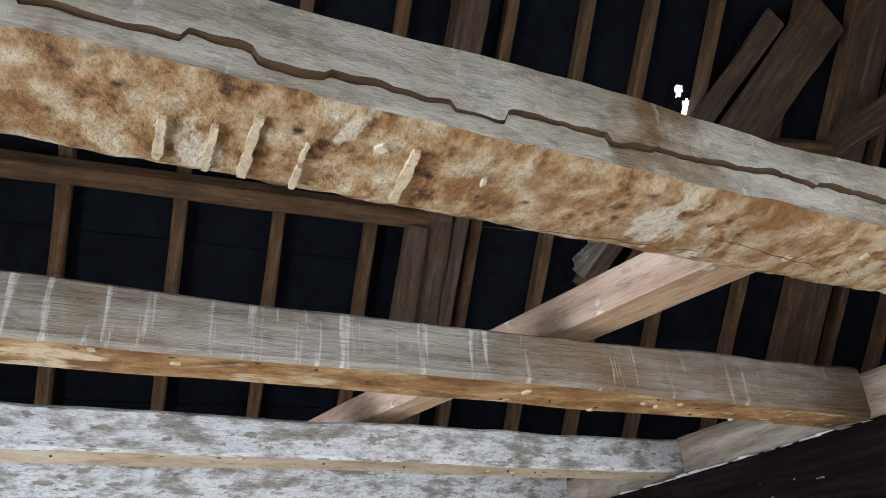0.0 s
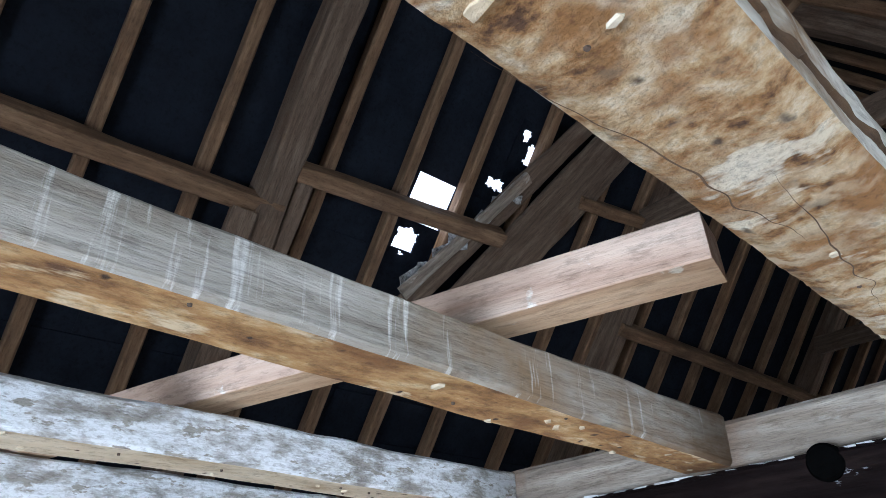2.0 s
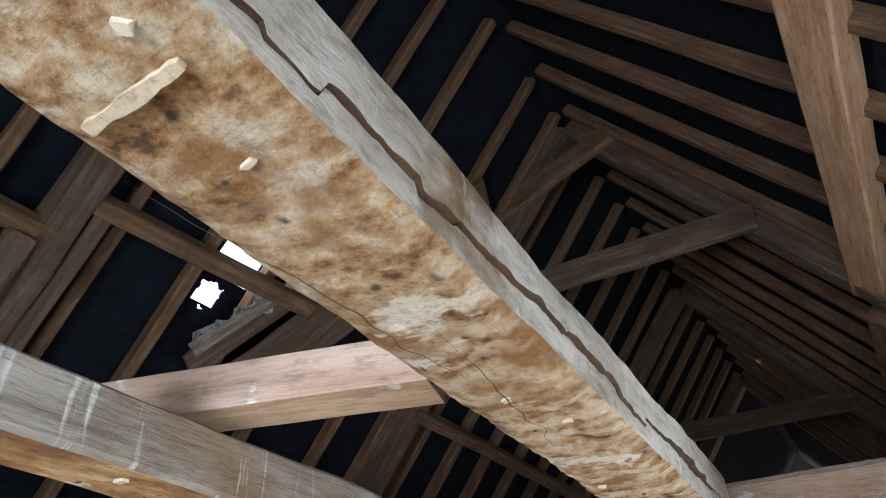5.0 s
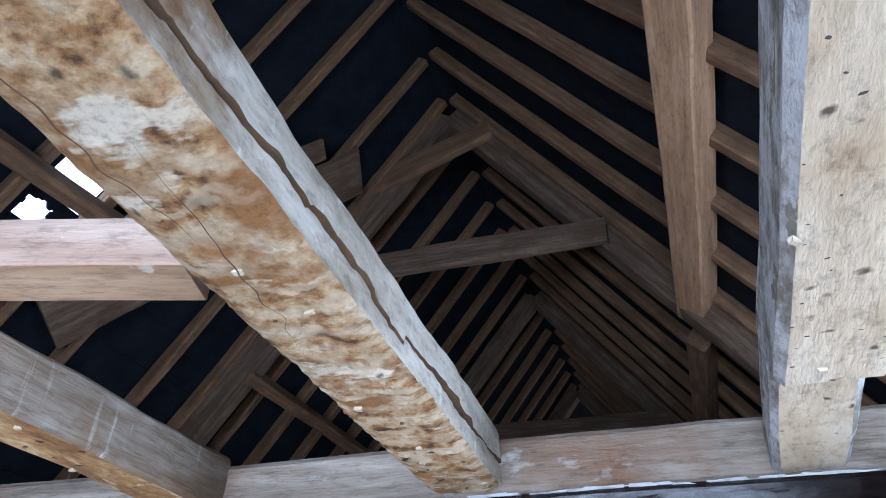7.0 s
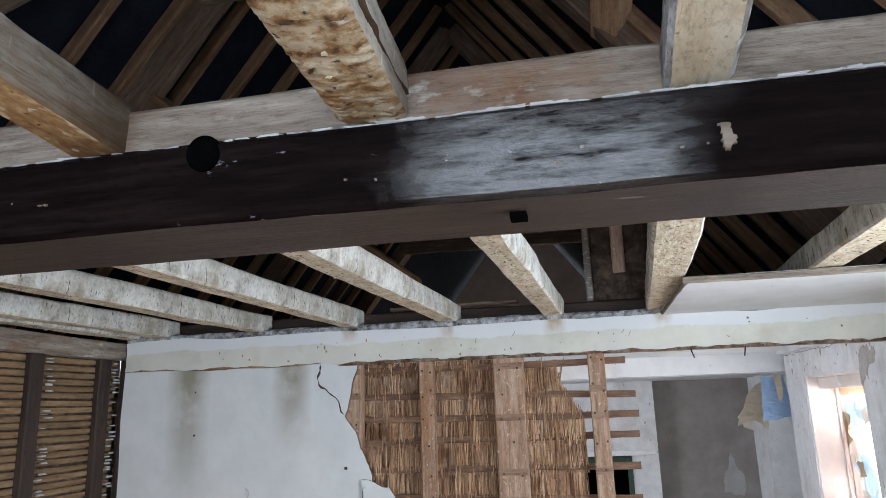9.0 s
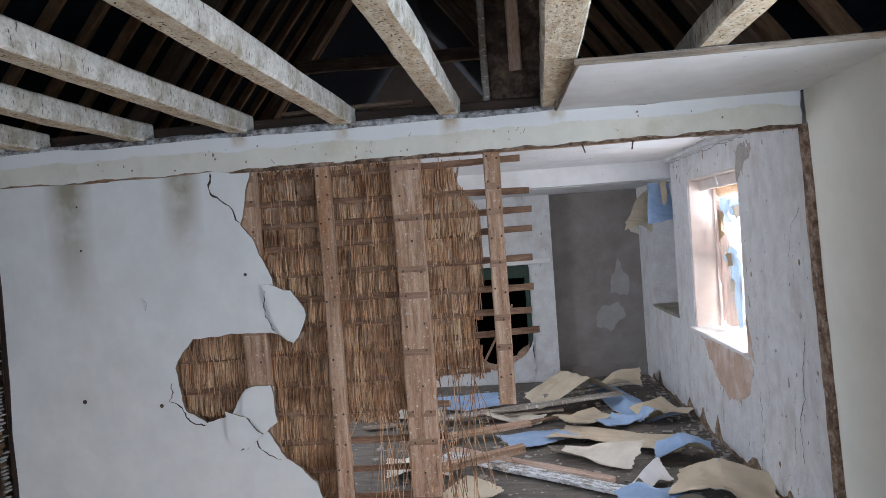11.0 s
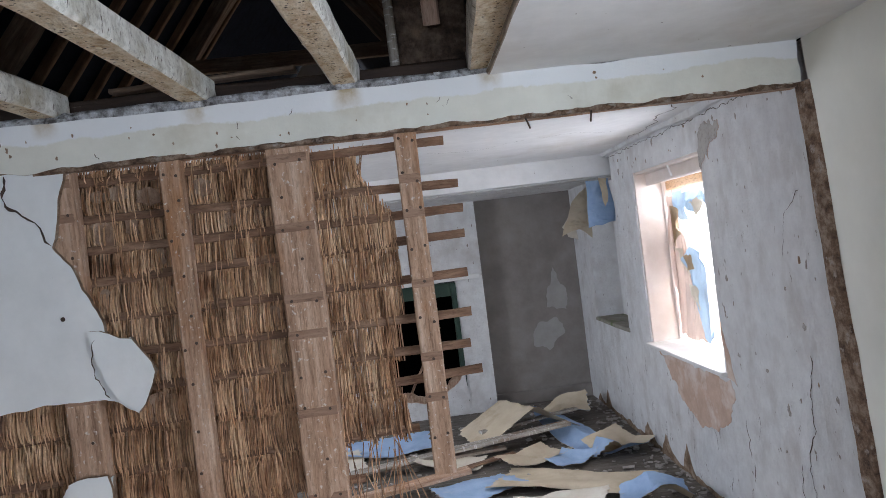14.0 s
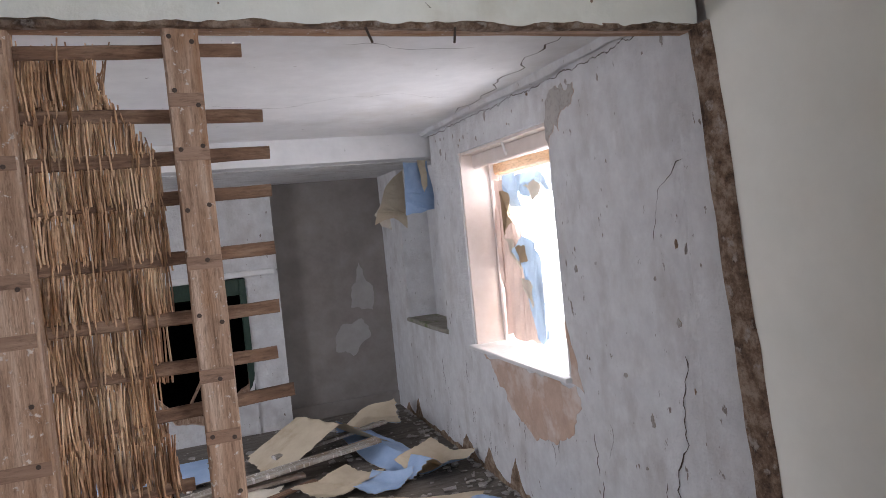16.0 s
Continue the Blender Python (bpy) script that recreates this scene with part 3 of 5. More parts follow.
near_end = box_verts((NX, -1.30, 0), (1.95, -0.24, 2.2))   # the plaster ends in a slant along the torn partition
near_end = [(x, y if y < -1 else (-0.275 if z < 1 else -0.055), z) for x, y, z in near_end]
tagged(mesh_ob("wall_east_near_end", near_end, BOX_FACES, M_CREAM), "cream painted plaster wall ending at the torn partition", "wall", kind="structure")
tagged(boxes_ob("wall_east_near", [((NX, -5.8, 0), (1.95, -2.20, 2.2)), ((NX, -2.20, 0), (1.95, -1.30, 0.85)), ((NX, -2.20, 1.86), (1.95, -1.30, 2.2))], M_CREAM),
       "cream painted plaster wall", "wall", kind="structure")
tagged(boxes_ob("wall_south", [((-3.6, -5.8, 0), (-1.04, -5.4, 2.2)), ((0.69, -5.8, 0), (1.4, -5.4, 2.2)), ((-1.04, -5.8, 0), (0.69, -5.4, 0.85)), ((-1.04, -5.8, 1.86), (0.69, -5.4, 2.2))], M_CREAM),
       "cream plaster wall behind the walker", "wall", kind="structure")
def gable(name, y0, y1, z0):
    """A wall that ends under the two slopes of the roof."""
    xa, xb, ze, top = -3.4, 1.24, 2.2, 5.25
    ring = [(xa, z0), (xb, z0), (xb, ze), (-1.08, top), (xa, ze)]
    verts = [(x, y0, z) for x, z in ring] + [(x, y1, z) for x, z in ring]
    faces = [(4, 3, 2, 1, 0), (5, 6, 7, 8, 9)] + [(i, (i + 1) % 5, 5 + (i + 1) % 5, 5 + i) for i in range(5)]
    return mesh_ob(name, verts, [tuple(reversed(f)) for f in faces], M_GREY)


tagged(gable("gable_south", -5.8, -5.6, 2.2), "bare grey gable wall of the attic", "wall", kind="structure")
# unseen wall; its opening is added to go with the west fill lamp
tagged(boxes_ob("wall_west", [((-3.65, -5.4, 0), (-3.45, 0.7, 2.2)), ((-3.65, 2.1, 0), (-3.45, 9.0, 2.2)), ((-3.65, 0.7, 0), (-3.45, 2.1, 0.8)), ((-3.65, 0.7, 1.86), (-3.45, 2.1, 2.2))], M_LIME), "limewashed outer wall", "wall", kind="structure")
tagged(gable("gable_north", 8.8, 9.0, 0.0), "bare grey far gable wall", "wall", kind="structure")
tagged(boxes_ob("wall_north_far", [((0.55, 3.92, 0), (1.95, 4.1, 2.2))], M_GREY), "bare dark grey plaster wall with pale patches", "wall", kind="structure")
tagged(boxes_ob("ceiling_far", [((-3.4, 0.06, 2.07), (RX + 0.22, 2.62, 2.10))], M_CEIL), "white distempered plaster ceiling", "ceiling", kind="structure")
tagged(boxes_ob("ceiling_low", [((-3.4, 2.80, 1.91), (RX + 0.2, 3.92, 1.95))], M_LIME), "grey white low ceiling", "ceiling", kind="structure")
tagged(boxes_ob("ceiling_beam", [((-3.4, 2.62, 1.915), (RX + 0.22, 2.80, 2.10))], M_CEIL), "whitewashed boxed ceiling beam", "beam", kind="structure")
tagged(boxes_ob("wall_inner_far", [((-3.4, 3.80, 0), (-0.42, 3.92, 2.0)), ((0.30, 3.80, 0), (0.55, 3.92, 2.0)), ((-0.42, 3.80, 1.22), (0.30, 3.92, 2.0)), ((-0.42, 3.80, 0), (0.30, 3.92, 0.12))], M_LIME),
       "white boarded inner wall with an opening", "wall", kind="structure")
# black backing added in place of the unlit space behind the opening
tagged(boxes_ob("wall_behind_opening", [((-1.4, 4.6, 0), (0.54, 4.7, 2.0))], M_BLACK), "added near-black backing standing for the unlit space beyond the opening", "wall", kind="structure")

# ---- roof ----
XR, ZR, S = -1.08, 5.25, 1.31
slope_len = math.hypot(1, S)


def slope_point(side, s, y, lift=0.0):
    """A point s metres down the slope from the ridge; side is -1 or 1; lift is outwards."""
    return Vector((XR + side * (s / slope_len) + side * lift * S / slope_len, y, ZR - S * s / slope_len + lift / slope_len))


roof = thing("roof", (XR, 0, ZR), "dark slated roof seen from inside, some slates missing", "roof", kind="structure")
SLATE_W, SLATE_S = 0.24, 0.24
# gaps in the slating: slope from, to, along the ridge from, to
GAPS = {-1: [(1.80, 2.04, -1.79, -1.55), (2.08, 2.20, -1.79, -1.66), (2.20, 2.25, -1.74, -1.70), (1.67, 1.73, -1.39, -1.27), (1.43, 1.54, -1.21, -1.15), (1.36, 1.42, -1.27, -1.22)],
        1: [(0.52, 0.56, 3.64, 3.69)]}


def slates(side):
    verts, faces = [], []
    rnd = random.Random(5 + side)

    def piece(sa, sb, ya, yb, la, lb):
        n = len(verts)
        for lift in (0.0, 0.010):
            verts.extend([slope_point(side, sa, ya, la + lift), slope_point(side, sa, yb, la + lift), slope_point(side, sb, yb, lb + lift), slope_point(side, sb, ya, lb + lift)])
        faces.extend(tuple(n + i for i in f) for f in BOX_FACES)

    for k in range(-1, 17):
        for j in range(64):
            ya, yb = -1.79 + (j - 16) * SLATE_W, -1.79 + (j - 15) * SLATE_W
            sa, sb = 0.12 + k * SLATE_S, 0.12 + (k + 1) * SLATE_S
            near = [g for g in GAPS[side] if g[0] < sb and g[1] > sa and g[2] < yb and g[3] > ya]
            l0, l1 = 0.075 + 0.004 * rnd.random(), 0.09 + 0.006 * rnd.random()
            if not near:
                piece(max(sa - 0.06, -0.15), sb, ya + 0.004 * rnd.random(), yb + 0.006, l0, l1)
                continue
            if any(g[0] <= sa + 0.01 and g[1] >= sb - 0.01 and g[2] <= ya + 0.01 and g[3] >= yb - 0.01 for g in near):
                continue
            n = 30
            for a in range(n):
                for b in range(n):
                    p0, p1 = sa + (sb - sa) * a / n, sa + (sb - sa) * (a + 1) / n
                    q0, q1 = ya + (yb - ya) * b / n, ya + (yb - ya) * (b + 1) / n
                    wob = 0.022 * noise.noise(Vector((p0 * 30, q0 * 30, 2)))
                    if any(g[0] + wob < (p0 + p1) / 2 < g[1] - wob and g[2] - wob < (q0 + q1) / 2 < g[3] + wob for g in near):
                        continue
                    piece(p0, p1 + 0.003, q0, q1 + 0.003, l0, l0 + 0.002)
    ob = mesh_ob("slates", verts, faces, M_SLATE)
    ob["kind"] = "stuff"
    adopt(ob, roof)


slates(-1)
slates(1)
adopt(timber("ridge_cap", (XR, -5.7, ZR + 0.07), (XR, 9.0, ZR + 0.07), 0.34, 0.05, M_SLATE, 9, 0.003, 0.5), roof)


def slope_timber(name, side, y, s0, s1, w, h, mats, seed, amp=0.005, parent=None, label="", lift=0.0):
    a, b = slope_point(side, s0, y, lift), slope_point(side, s1, y, lift)
    up = Vector((side * S, 0, 1))
    return timber(name, a, b, w, h, mats, seed, amp, 0.15, up, parent=parent, label=label)


far_ys = [-0.25 + 0.40 * i for i in range(15)]
left_ys = [-5.20, -4.82, -4.42, -4.01, -3.58, -3.18, -2.77, -2.27, -1.88, -1.53, -1.15, -0.62] + far_ys
right_ys = [-5.16, -4.77, -4.39, -4.0, -3.6, -3.2, -2.8, -2.22, -1.82, -1.43, -1.05, -0.66] + far_ys
for i, (yl, yr) in enumerate(zip(left_ys, right_ys)):
    for side, y in ((-1, yl), (1, yr)):
        tagged(slope_timber("rafter", side, y, 0.02, 3.9, 0.055, 0.075, M_RAFTER, i * 2 + side), "rough brown roof rafter", "rafter", "roof rafters")
# purlins
tagged(timber("purlin", (-2.34, -5.4, 3.405), (-2.34, -2.45, 3.405), 0.08, 0.09, M_RAFTER, 71, 0.008, 0.2, up=(-0.6, 0, 1)), "brown side purlin under the rafters", "purlin", "purlins")
tagged(timber("purlin", (-2.23, -2.44, 3.555), (-2.18, -1.30, 3.60), 0.08, 0.09, M_RAFTER, 74, 0.008, 0.2, up=(-0.6, 0, 1)), "brown side purlin ending below the gap in the slates", "purlin", "purlins")
tagged(timber("purlin", (-2.30, -0.2, 3.43), (-2.30, 6.0, 3.43), 0.08, 0.09, M_RAFTER, 75, 0.008, 0.2, up=(-0.6, 0, 1)), "brown side purlin under the rafters", "purlin", "purlins")
tagged(timber("purlin", (-2.00, -0.83, 3.93), (-1.95, -0.18, 3.98), 0.07, 0.075, M_RAFTER, 76, 0.006, 0.1, up=(-0.6, 0, 1)), "sawn off stub of an upper purlin", "purlin")
tagged(timber("purlin", (0.155, -5.4, 3.46), (0.155, -0.12, 3.46), 0.145, 0.14, M_PURLIN, 72, 0.008, 0.15, up=(0.8, 0, 1)), "squared brown side purlin under the rafters", "purlin", "purlins")
tagged(timber("purlin", (0.16, 0.0, 3.38), (0.16, 6.0, 3.38), 0.11, 0.12, M_RAFTER, 73, 0.008, 0.2, up=(0.8, 0, 1)), "brown side purlin under the rafters", "purlin", "purlins")
# wind braces lying against the slope
SL_UP = Vector((-S, 0, 1))
for a, b, w, sd, mt in (((-2.55, -1.38, 3.24), (-1.55, -0.50, 4.56), 0.30, 81, M_TRUSS), ((-2.53, -1.68, 3.26), (-1.62, -0.82, 4.48), 0.13, 82, M_TRUSS), ((-2.46, -1.72, 3.30), (-2.0, -1.25, 3.92), 0.07, 83, M_OLD)):
    tagged(timber("wind_brace", a, b, w, 0.03, mt, sd, 0.012, 0.08, up=SL_UP), "split grey brown wind brace board against the rafters", "brace", "wind braces")


def truss(y, seed, collar_z, mats):
    t = thing("roof_truss", (XR, y, 2.2), "old roof truss of two heavy principals and a collar", "truss", "roof trusses")
    for side in (-1, 1):
        ob = timber("principal", slope_point(side, 0.1, y, -0.12), slope_point(side, 3.75, y, -0.12), 0.13, 0.15, mats, seed + side, 0.014, 0.15, up=(side * S, 0, 1))
        adopt(ob, t)
    half = (ZR - collar_z) / S
    adopt(timber("collar", (XR - half + 0.12, y - 0.10, collar_z), (XR + half - 0.10, y - 0.10, collar_z - 0.02), 0.06, 0.15, mats, seed + 5, 0.01, 0.15), t)
    return t


near_truss = truss(-2.50, 11, 4.6, M_TRUSS)
adopt(timber("packing_piece", slope_point(-1, 2.0, -2.39, -0.10), slope_point(-1, 2.75, -2.39, -0.10), 0.07, 0.06, M_TRUSS, 17, 0.01, 0.1, up=SL_UP), near_truss)
adopt(timber("packing_piece", slope_point(-1, 2.25, -2.60, -0.15), slope_point(-1, 2.75, -2.60, -0.15), 0.10, 0.08, M_TRUSS, 18, 0.01, 0.1, up=SL_UP), near_truss)
mid_truss = truss(-0.17, 12, 3.93, M_TRUSS)
adopt(timber("upper_collar", (-1.78, -0.22, 4.52), (-0.78, -0.26, 4.84), 0.06, 0.15, M_RAFTER, 19, 0.012, 0.1), mid_truss)
truss(2.4, 13, 3.75, M_TRUSS)
truss(4.9, 14, 3.6, M_TRUSS)

# ---- near joists and beam ----
dark_beam = timber("dark_beam", (-3.5, -2.325, 1.997), (1.40, -2.325, 1.997), 0.23, 0.116, [M_BEAM, M_BEAM_LOW], 3, 0.003, 0.05, round_=0.008)
for v in dark_beam.data.vertices:
    if v.co.y < 0:
        v.co.y -= 0.26 * (v.co.z - 0.058)
tagged(dark_beam, "dark varnished main beam, gloss masked to the window's sheen", "beam")
tagged(timber("wall_plate", (-3.5, -2.36, 2.114), (1.40, -2.36, 2.114), 0.12, 0.088, M_OLD, 4, 0.007, 0.08), "weathered grey brown plate timber on the dark beam", "timber")
# x at the far end, x at the near end, width, height, underside
NEAR = [(-0.203, -0.303, 0.102, 0.085, 2.130, 21), (-0.465, -0.752, 0.092, 0.085, 2.128, 22), (-0.90, -1.248, 0.098, 0.080, 2.126, 23), (-1.42, -1.76, 0.10, 0.085, 2.13, 24), (-1.95, -2.24, 0.10, 0.085, 2.13, 25)]


def cracked_joist(name, p0, p1, w, h, mats, seed):
    """A waney hewn joist: a long open split along one face with a proud lip under it, gouged underside. Materials: faces, underside, split."""
    m, length = along(p0, p1)
    start = length / 2 - 2.0
    rows = [-length / 2 + 0.10 * i for i in range(int((length - 2.0) / 0.10))]
    rows += [start + 0.004 * i for i in range(int(2.0 / 0.004) + 1)]
    nb, ns = 15, 6
    verts, faces, mids = [], [], []
    for x in rows:
        near = length / 2 - x
        q = Vector((x, seed, 0))
        hh = h - 0.004 * min(1.0, near / 0.6) + 0.010 * noise.noise(q * 4.0) + 0.004 * noise.noise(q * 17.0)
        wl = 1 - 0.10 * max(0.0, noise.noise(q * 1.7) + 0.2) + 0.035 * noise.noise(q * 6.0) + 0.02 * noise.noise(q * 23.0)
        zc = 0.034 + 0.007 * noise.noise(q * 5.0) + 0.006 * noise.noise(q * 15.0) + 0.005 * noise.cell(q * 24.0) + 0.003 * noise.noise(q * 60.0) - 0.008 * min(1.0, near)
        gape = 0.0030 * max(0.15, 0.55 + 1.3 * noise.noise(q * 6.0 + Vector((0, 0, 4))))
        lip = max(0.0004, 0.0025 + 0.007 * noise.noise(q * 6.0) + 0.004 * noise.noise(q * 31.0))
        ring = []
        for i in range(nb):
            y = (-0.5 + i / (nb - 1)) * w
            edge = min(1.0, min(i, nb - 1 - i) / 2.0)
            v = Vector((x * 1.0, y, seed))
            z = 0.006 * (1 - edge) + 0.0022 * noise.noise(v * 22) + 0.0016 * noise.noise(v * 60)
            ridge = math.sin(x * 380 + 9 * y * 8 + 9 * noise.noise(v * 13)) * max(0.0, min(1.0, (0.70 - near) / 0.3)) * max(0.0, min(1.0, 0.5 + 2.5 * noise.noise(Vector((x * 21, y * 26, 11)))))
            z += 0.0030 * ridge * (0.4 + abs(noise.noise(v * 14)))
            z += 0.006 * max(0.0, noise.noise(Vector((x * 13, y * 30, 7))) - 0.35)
            ring.append((y * wl if y > 0 else y, z))
        for i in range(ns):
            z = 0.008 + (hh - 0.016) * i / (ns - 1)
            ring.append((w / 2 * (wl + (1 - wl) * i / (ns - 1)) + 0.003 * noise.noise(Vector((x * 9, z * 20, 3))), z))
        for i in range(4):
            ring.append((w / 2 - 0.01 - (w - 0.02) * i / 3, hh + 0.003 * noise.noise(Vector((x * 30, i, 2)))))
        zs = [hh - 0.008 - (hh - 0.008 - zc - gape) * i / 5 for i in range(6)]
        for z in zs:
            ring.append((-w / 2 - lip * (0.35 + 0.65 * (zs.index(z) / 5)) + 0.002 * noise.noise(Vector((x * 11, z * 26, 8))), z))
        ring.append((-w / 2 + 0.004, zc + gape * 0.8))
        ring.append((-w / 2 + 0.004, zc))
        for i in range(4):
            z = zc - 0.001 - (zc - 0.010) * i / 3
            ring.append((-w / 2 + 0.001 * (i == 0) + 0.002 * noise.noise(Vector((x * 16, z * 30, 5))), z))
        c = len(ring)
        verts += [(x, y, z) for y, z in ring]
    split0 = nb + ns + 4 + 5
    for i in range(len(rows) - 1):
        for j in range(c):
            a, b = i * c + j, i * c + (j + 1) % c
            faces.append((a, b, b + c, a + c))
            mids.append(1 if j < nb - 1 else (2 if split0 <= j <= split0 + 2 else 0))
    faces += [tuple(range(c - 1, -1, -1)), tuple((len(rows) - 1) * c + j for j in range(c))]
    mids += [0, 0]
    ob = mesh_ob(name, verts, faces, mats, at=m, mids=mids)
    ob.data.polygons.foreach_set("use_smooth", [True] * (len(faces) - 2) + [False] * 2)
    ob.data.set_sharp_from_angle(angle=radians(38))
    return ob


M_SPLIT = surface("split_wood_heart", LONG, [(0.3, (0.05, 0.025, 0.012)), (0.7, (0.19, 0.105, 0.05))], bump=(0.8, 0.01))
for k, (xa, xb, w, h, z, seed) in enumerate(NEAR):
    if k == 0:
        joist = cracked_joist("ceiling_joist", (xa, -5.4, z + 0.077), (xb, -2.425, z - 0.003), w, h, [M_SIDE_CREAM, M_UNDER, M_SPLIT], seed)
    else:
        joist = timber("ceiling_joist", (xa, -5.4, z + 0.015), (xb, -2.425, z - 0.003), w, h, [M_SIDE_WHITE if k >= 2 else M_SIDE, M_UNDER_PALE if k >= 2 else M_UNDER_BROWN], seed, 0.004, 0.015, wane=0.05, topcut=0.005, round_=0.006,
                       fall=(0, 0.018, 0.010, 0.0, 0.0)[k])
    tagged(joist, "limewashed old ceiling joist with orange stained underside" if k else "waney cracked ceiling joist with worm-eaten orange underside", "joist", "ceiling joists")
tagged(timber("ceiling_joist", (0.02, -5.4, 2.118), (0.128, -2.73, 2.118), 0.094, 0.07, [M_SIDE_WHITE, M_UNDER_PALE], 26, 0.004, 0.02), "pale limewashed ceiling joist with a notched end", "joist", "ceiling joists")
tagged(timber("joist_end_block", (0.132, -2.675, 2.150), (0.143, -2.425, 2.124), 0.088, 0.06, [M_SIDE_WHITE, M_UNDER_PALE], 27, 0.004, 0.03), "cut back tenon end of a joist on the beam", "joist")
tagged(timber("crossing_timber", (-0.433, -2.904, 2.222), (-2.3, -3.464, 2.222), 0.072, 0.055, [M_NEW, M_TANWOOD], 31, 0.002, 0.04, round_=0.002), "pinkish newer sawn timber laid across the joists", "timber")

# ---- far joists ----
for k, (xa, xb, w) in enumerate(((-2.52, -2.42, 0.095), (-2.34, -2.24, 0.095), (-1.80, -1.70, 0.095), (-1.29, -1.19, 0.095), (-0.785, -0.685, 0.095), (-0.275, -0.175, 0.095), (0.175, 0.315, 0.125), (0.70, 0.80, 0.11))):
    tagged(timber("ceiling_joist", (xa, -2.21, 2.13), (xb, 0.05, 2.13), w, 0.09, [M_SIDE_FAR, M_UNDER_FAR], 40 + k, 0.006, 0.03, wane=0.08), "pale limewashed ceiling joist", "joist", "ceiling joists")
tagged(boxes_ob("ceiling_panel", [((0.31, -0.92, 2.105), (NX, -0.02, 2.125))], M_CEIL), "remaining white plaster ceiling panel with a broken edge", "ceiling", kind="structure")


from mathutils.geometry import tessellate_polygon


def stuff(ob, label, category):
    return tagged(ob, label, category, kind="stuff")


def ragged(points, rounds=3, amount=0.22, seed=1):
    """A closed outline with its edges broken up by midpoint displacement."""
    rnd = random.Random(seed)
    pts = [Vector(p) for p in points]
    for _ in range(rounds):
        out = []
        for i, p in enumerate(pts):
            q = pts[(i + 1) % len(pts)]
            d = q - p
            n = Vector((-d.y, d.x))
            out += [p, (p + q) / 2 + n * ((rnd.random() - 0.5) * amount * min(1.0, 0.16 / max(d.length, 1e-6))) if d.length < 0.6 else (p + q) / 2]
        pts = out
    return pts


def slab(name, outline, place, thick, mats, parent=None, label="", smooth_edge=None):
    """A flat slab with the given outline (u, v); place(u, v, d) puts it in the world, d is the depth from its face."""
    bm = bmesh.new()
    front = [bm.verts.new(place(p[0], p[1], 0.0)) for p in outline]
    back = [bm.verts.new(place(p[0], p[1], thick)) for p in outline]
    n = len(front)
    for a, b, c in tessellate_polygon([[Vector((p[0], p[1], 0)) for p in outline]]):
        bm.faces.new((front[a], front[b], front[c]))
        bm.faces.new((back[c], back[b], back[a]))
    for i in range(n):
        k = bm.faces.new((front[i], back[i], back[(i + 1) % n], front[(i + 1) % n]))
        k.material_index = 1
    bmesh.ops.recalc_face_normals(bm, faces=bm.faces)
    me = bpy.data.meshes.new(name)
    bm.to_mesh(me)
    bm.free()
    for m in mats:
        me.materials.append(m)
    ob = new(name, me)
    if parent is not None:
        adopt(ob, parent)
    if label:
        ob["label"] = label
    return ob


def on_wall_y(y):
    return lambda u, v, d: (u, y + d, v)


def on_wall_x(x):
    return lambda u, v, d: (x + d, u, v)


def crack(points, place, width, parent, seed=0, name="crack"):
    """A thin open crack, drawn as a narrow broken strip."""
    rnd = random.Random(seed)
    pts = [Vector(p) for p in points]
    for _ in range(3):
        out = []
        for p, q in zip(pts, pts[1:]):
            d = q - p
            out += [p, (p + q) / 2 + Vector((-d.y, d.x)) * (rnd.random() - 0.5) * 0.35]
        pts = out + [pts[-1]]
    verts, faces = [], []
    for i, p in enumerate(pts):
        d = (pts[min(i + 1, len(pts) - 1)] - pts[max(i - 1, 0)]).normalized()
        n = Vector((-d.y, d.x)) * width * (0.3 + rnd.random()) * (0.2 if i in (0, len(pts) - 1) else 1)
        verts += [place(*(p + n), 0), place(*(p - n), 0)]
        if i:
            k = 2 * i
            faces.append((k - 2, k - 1, k + 1, k))
    return adopt(mesh_ob(name, verts, faces, M_IRON), parent)


def lump_ob(name, bits, mats, label, category, parent=None):
    """Loose bits in one mesh: each is place, size and turn of a broken, angular lump."""
    rnd = random.Random(len(bits))
    verts, faces = [], []
    for (x, y, z), (a, b, c), turn in bits:
        n = len(verts)
        m = Matrix.Translation((x, y, z)) @ Matrix.Rotation(turn, 4, "Z")
        for v in box_verts((-a, -b, 0), (a, b, c)):
            q = Vector(v)
            q += Vector((rnd.uniform(-1, 1) * a, rnd.uniform(-1, 1) * b, rnd.uniform(0, 0.5) * c)) * 0.45
            verts.append(m @ q)
        faces += [tuple(n + i for i in f) for f in BOX_FACES]
    ob = mesh_ob(name, verts, faces, mats)
    if parent is not None:
        ob["kind"] = "stuff"
        return adopt(ob, parent)
    return stuff(ob, label, category)


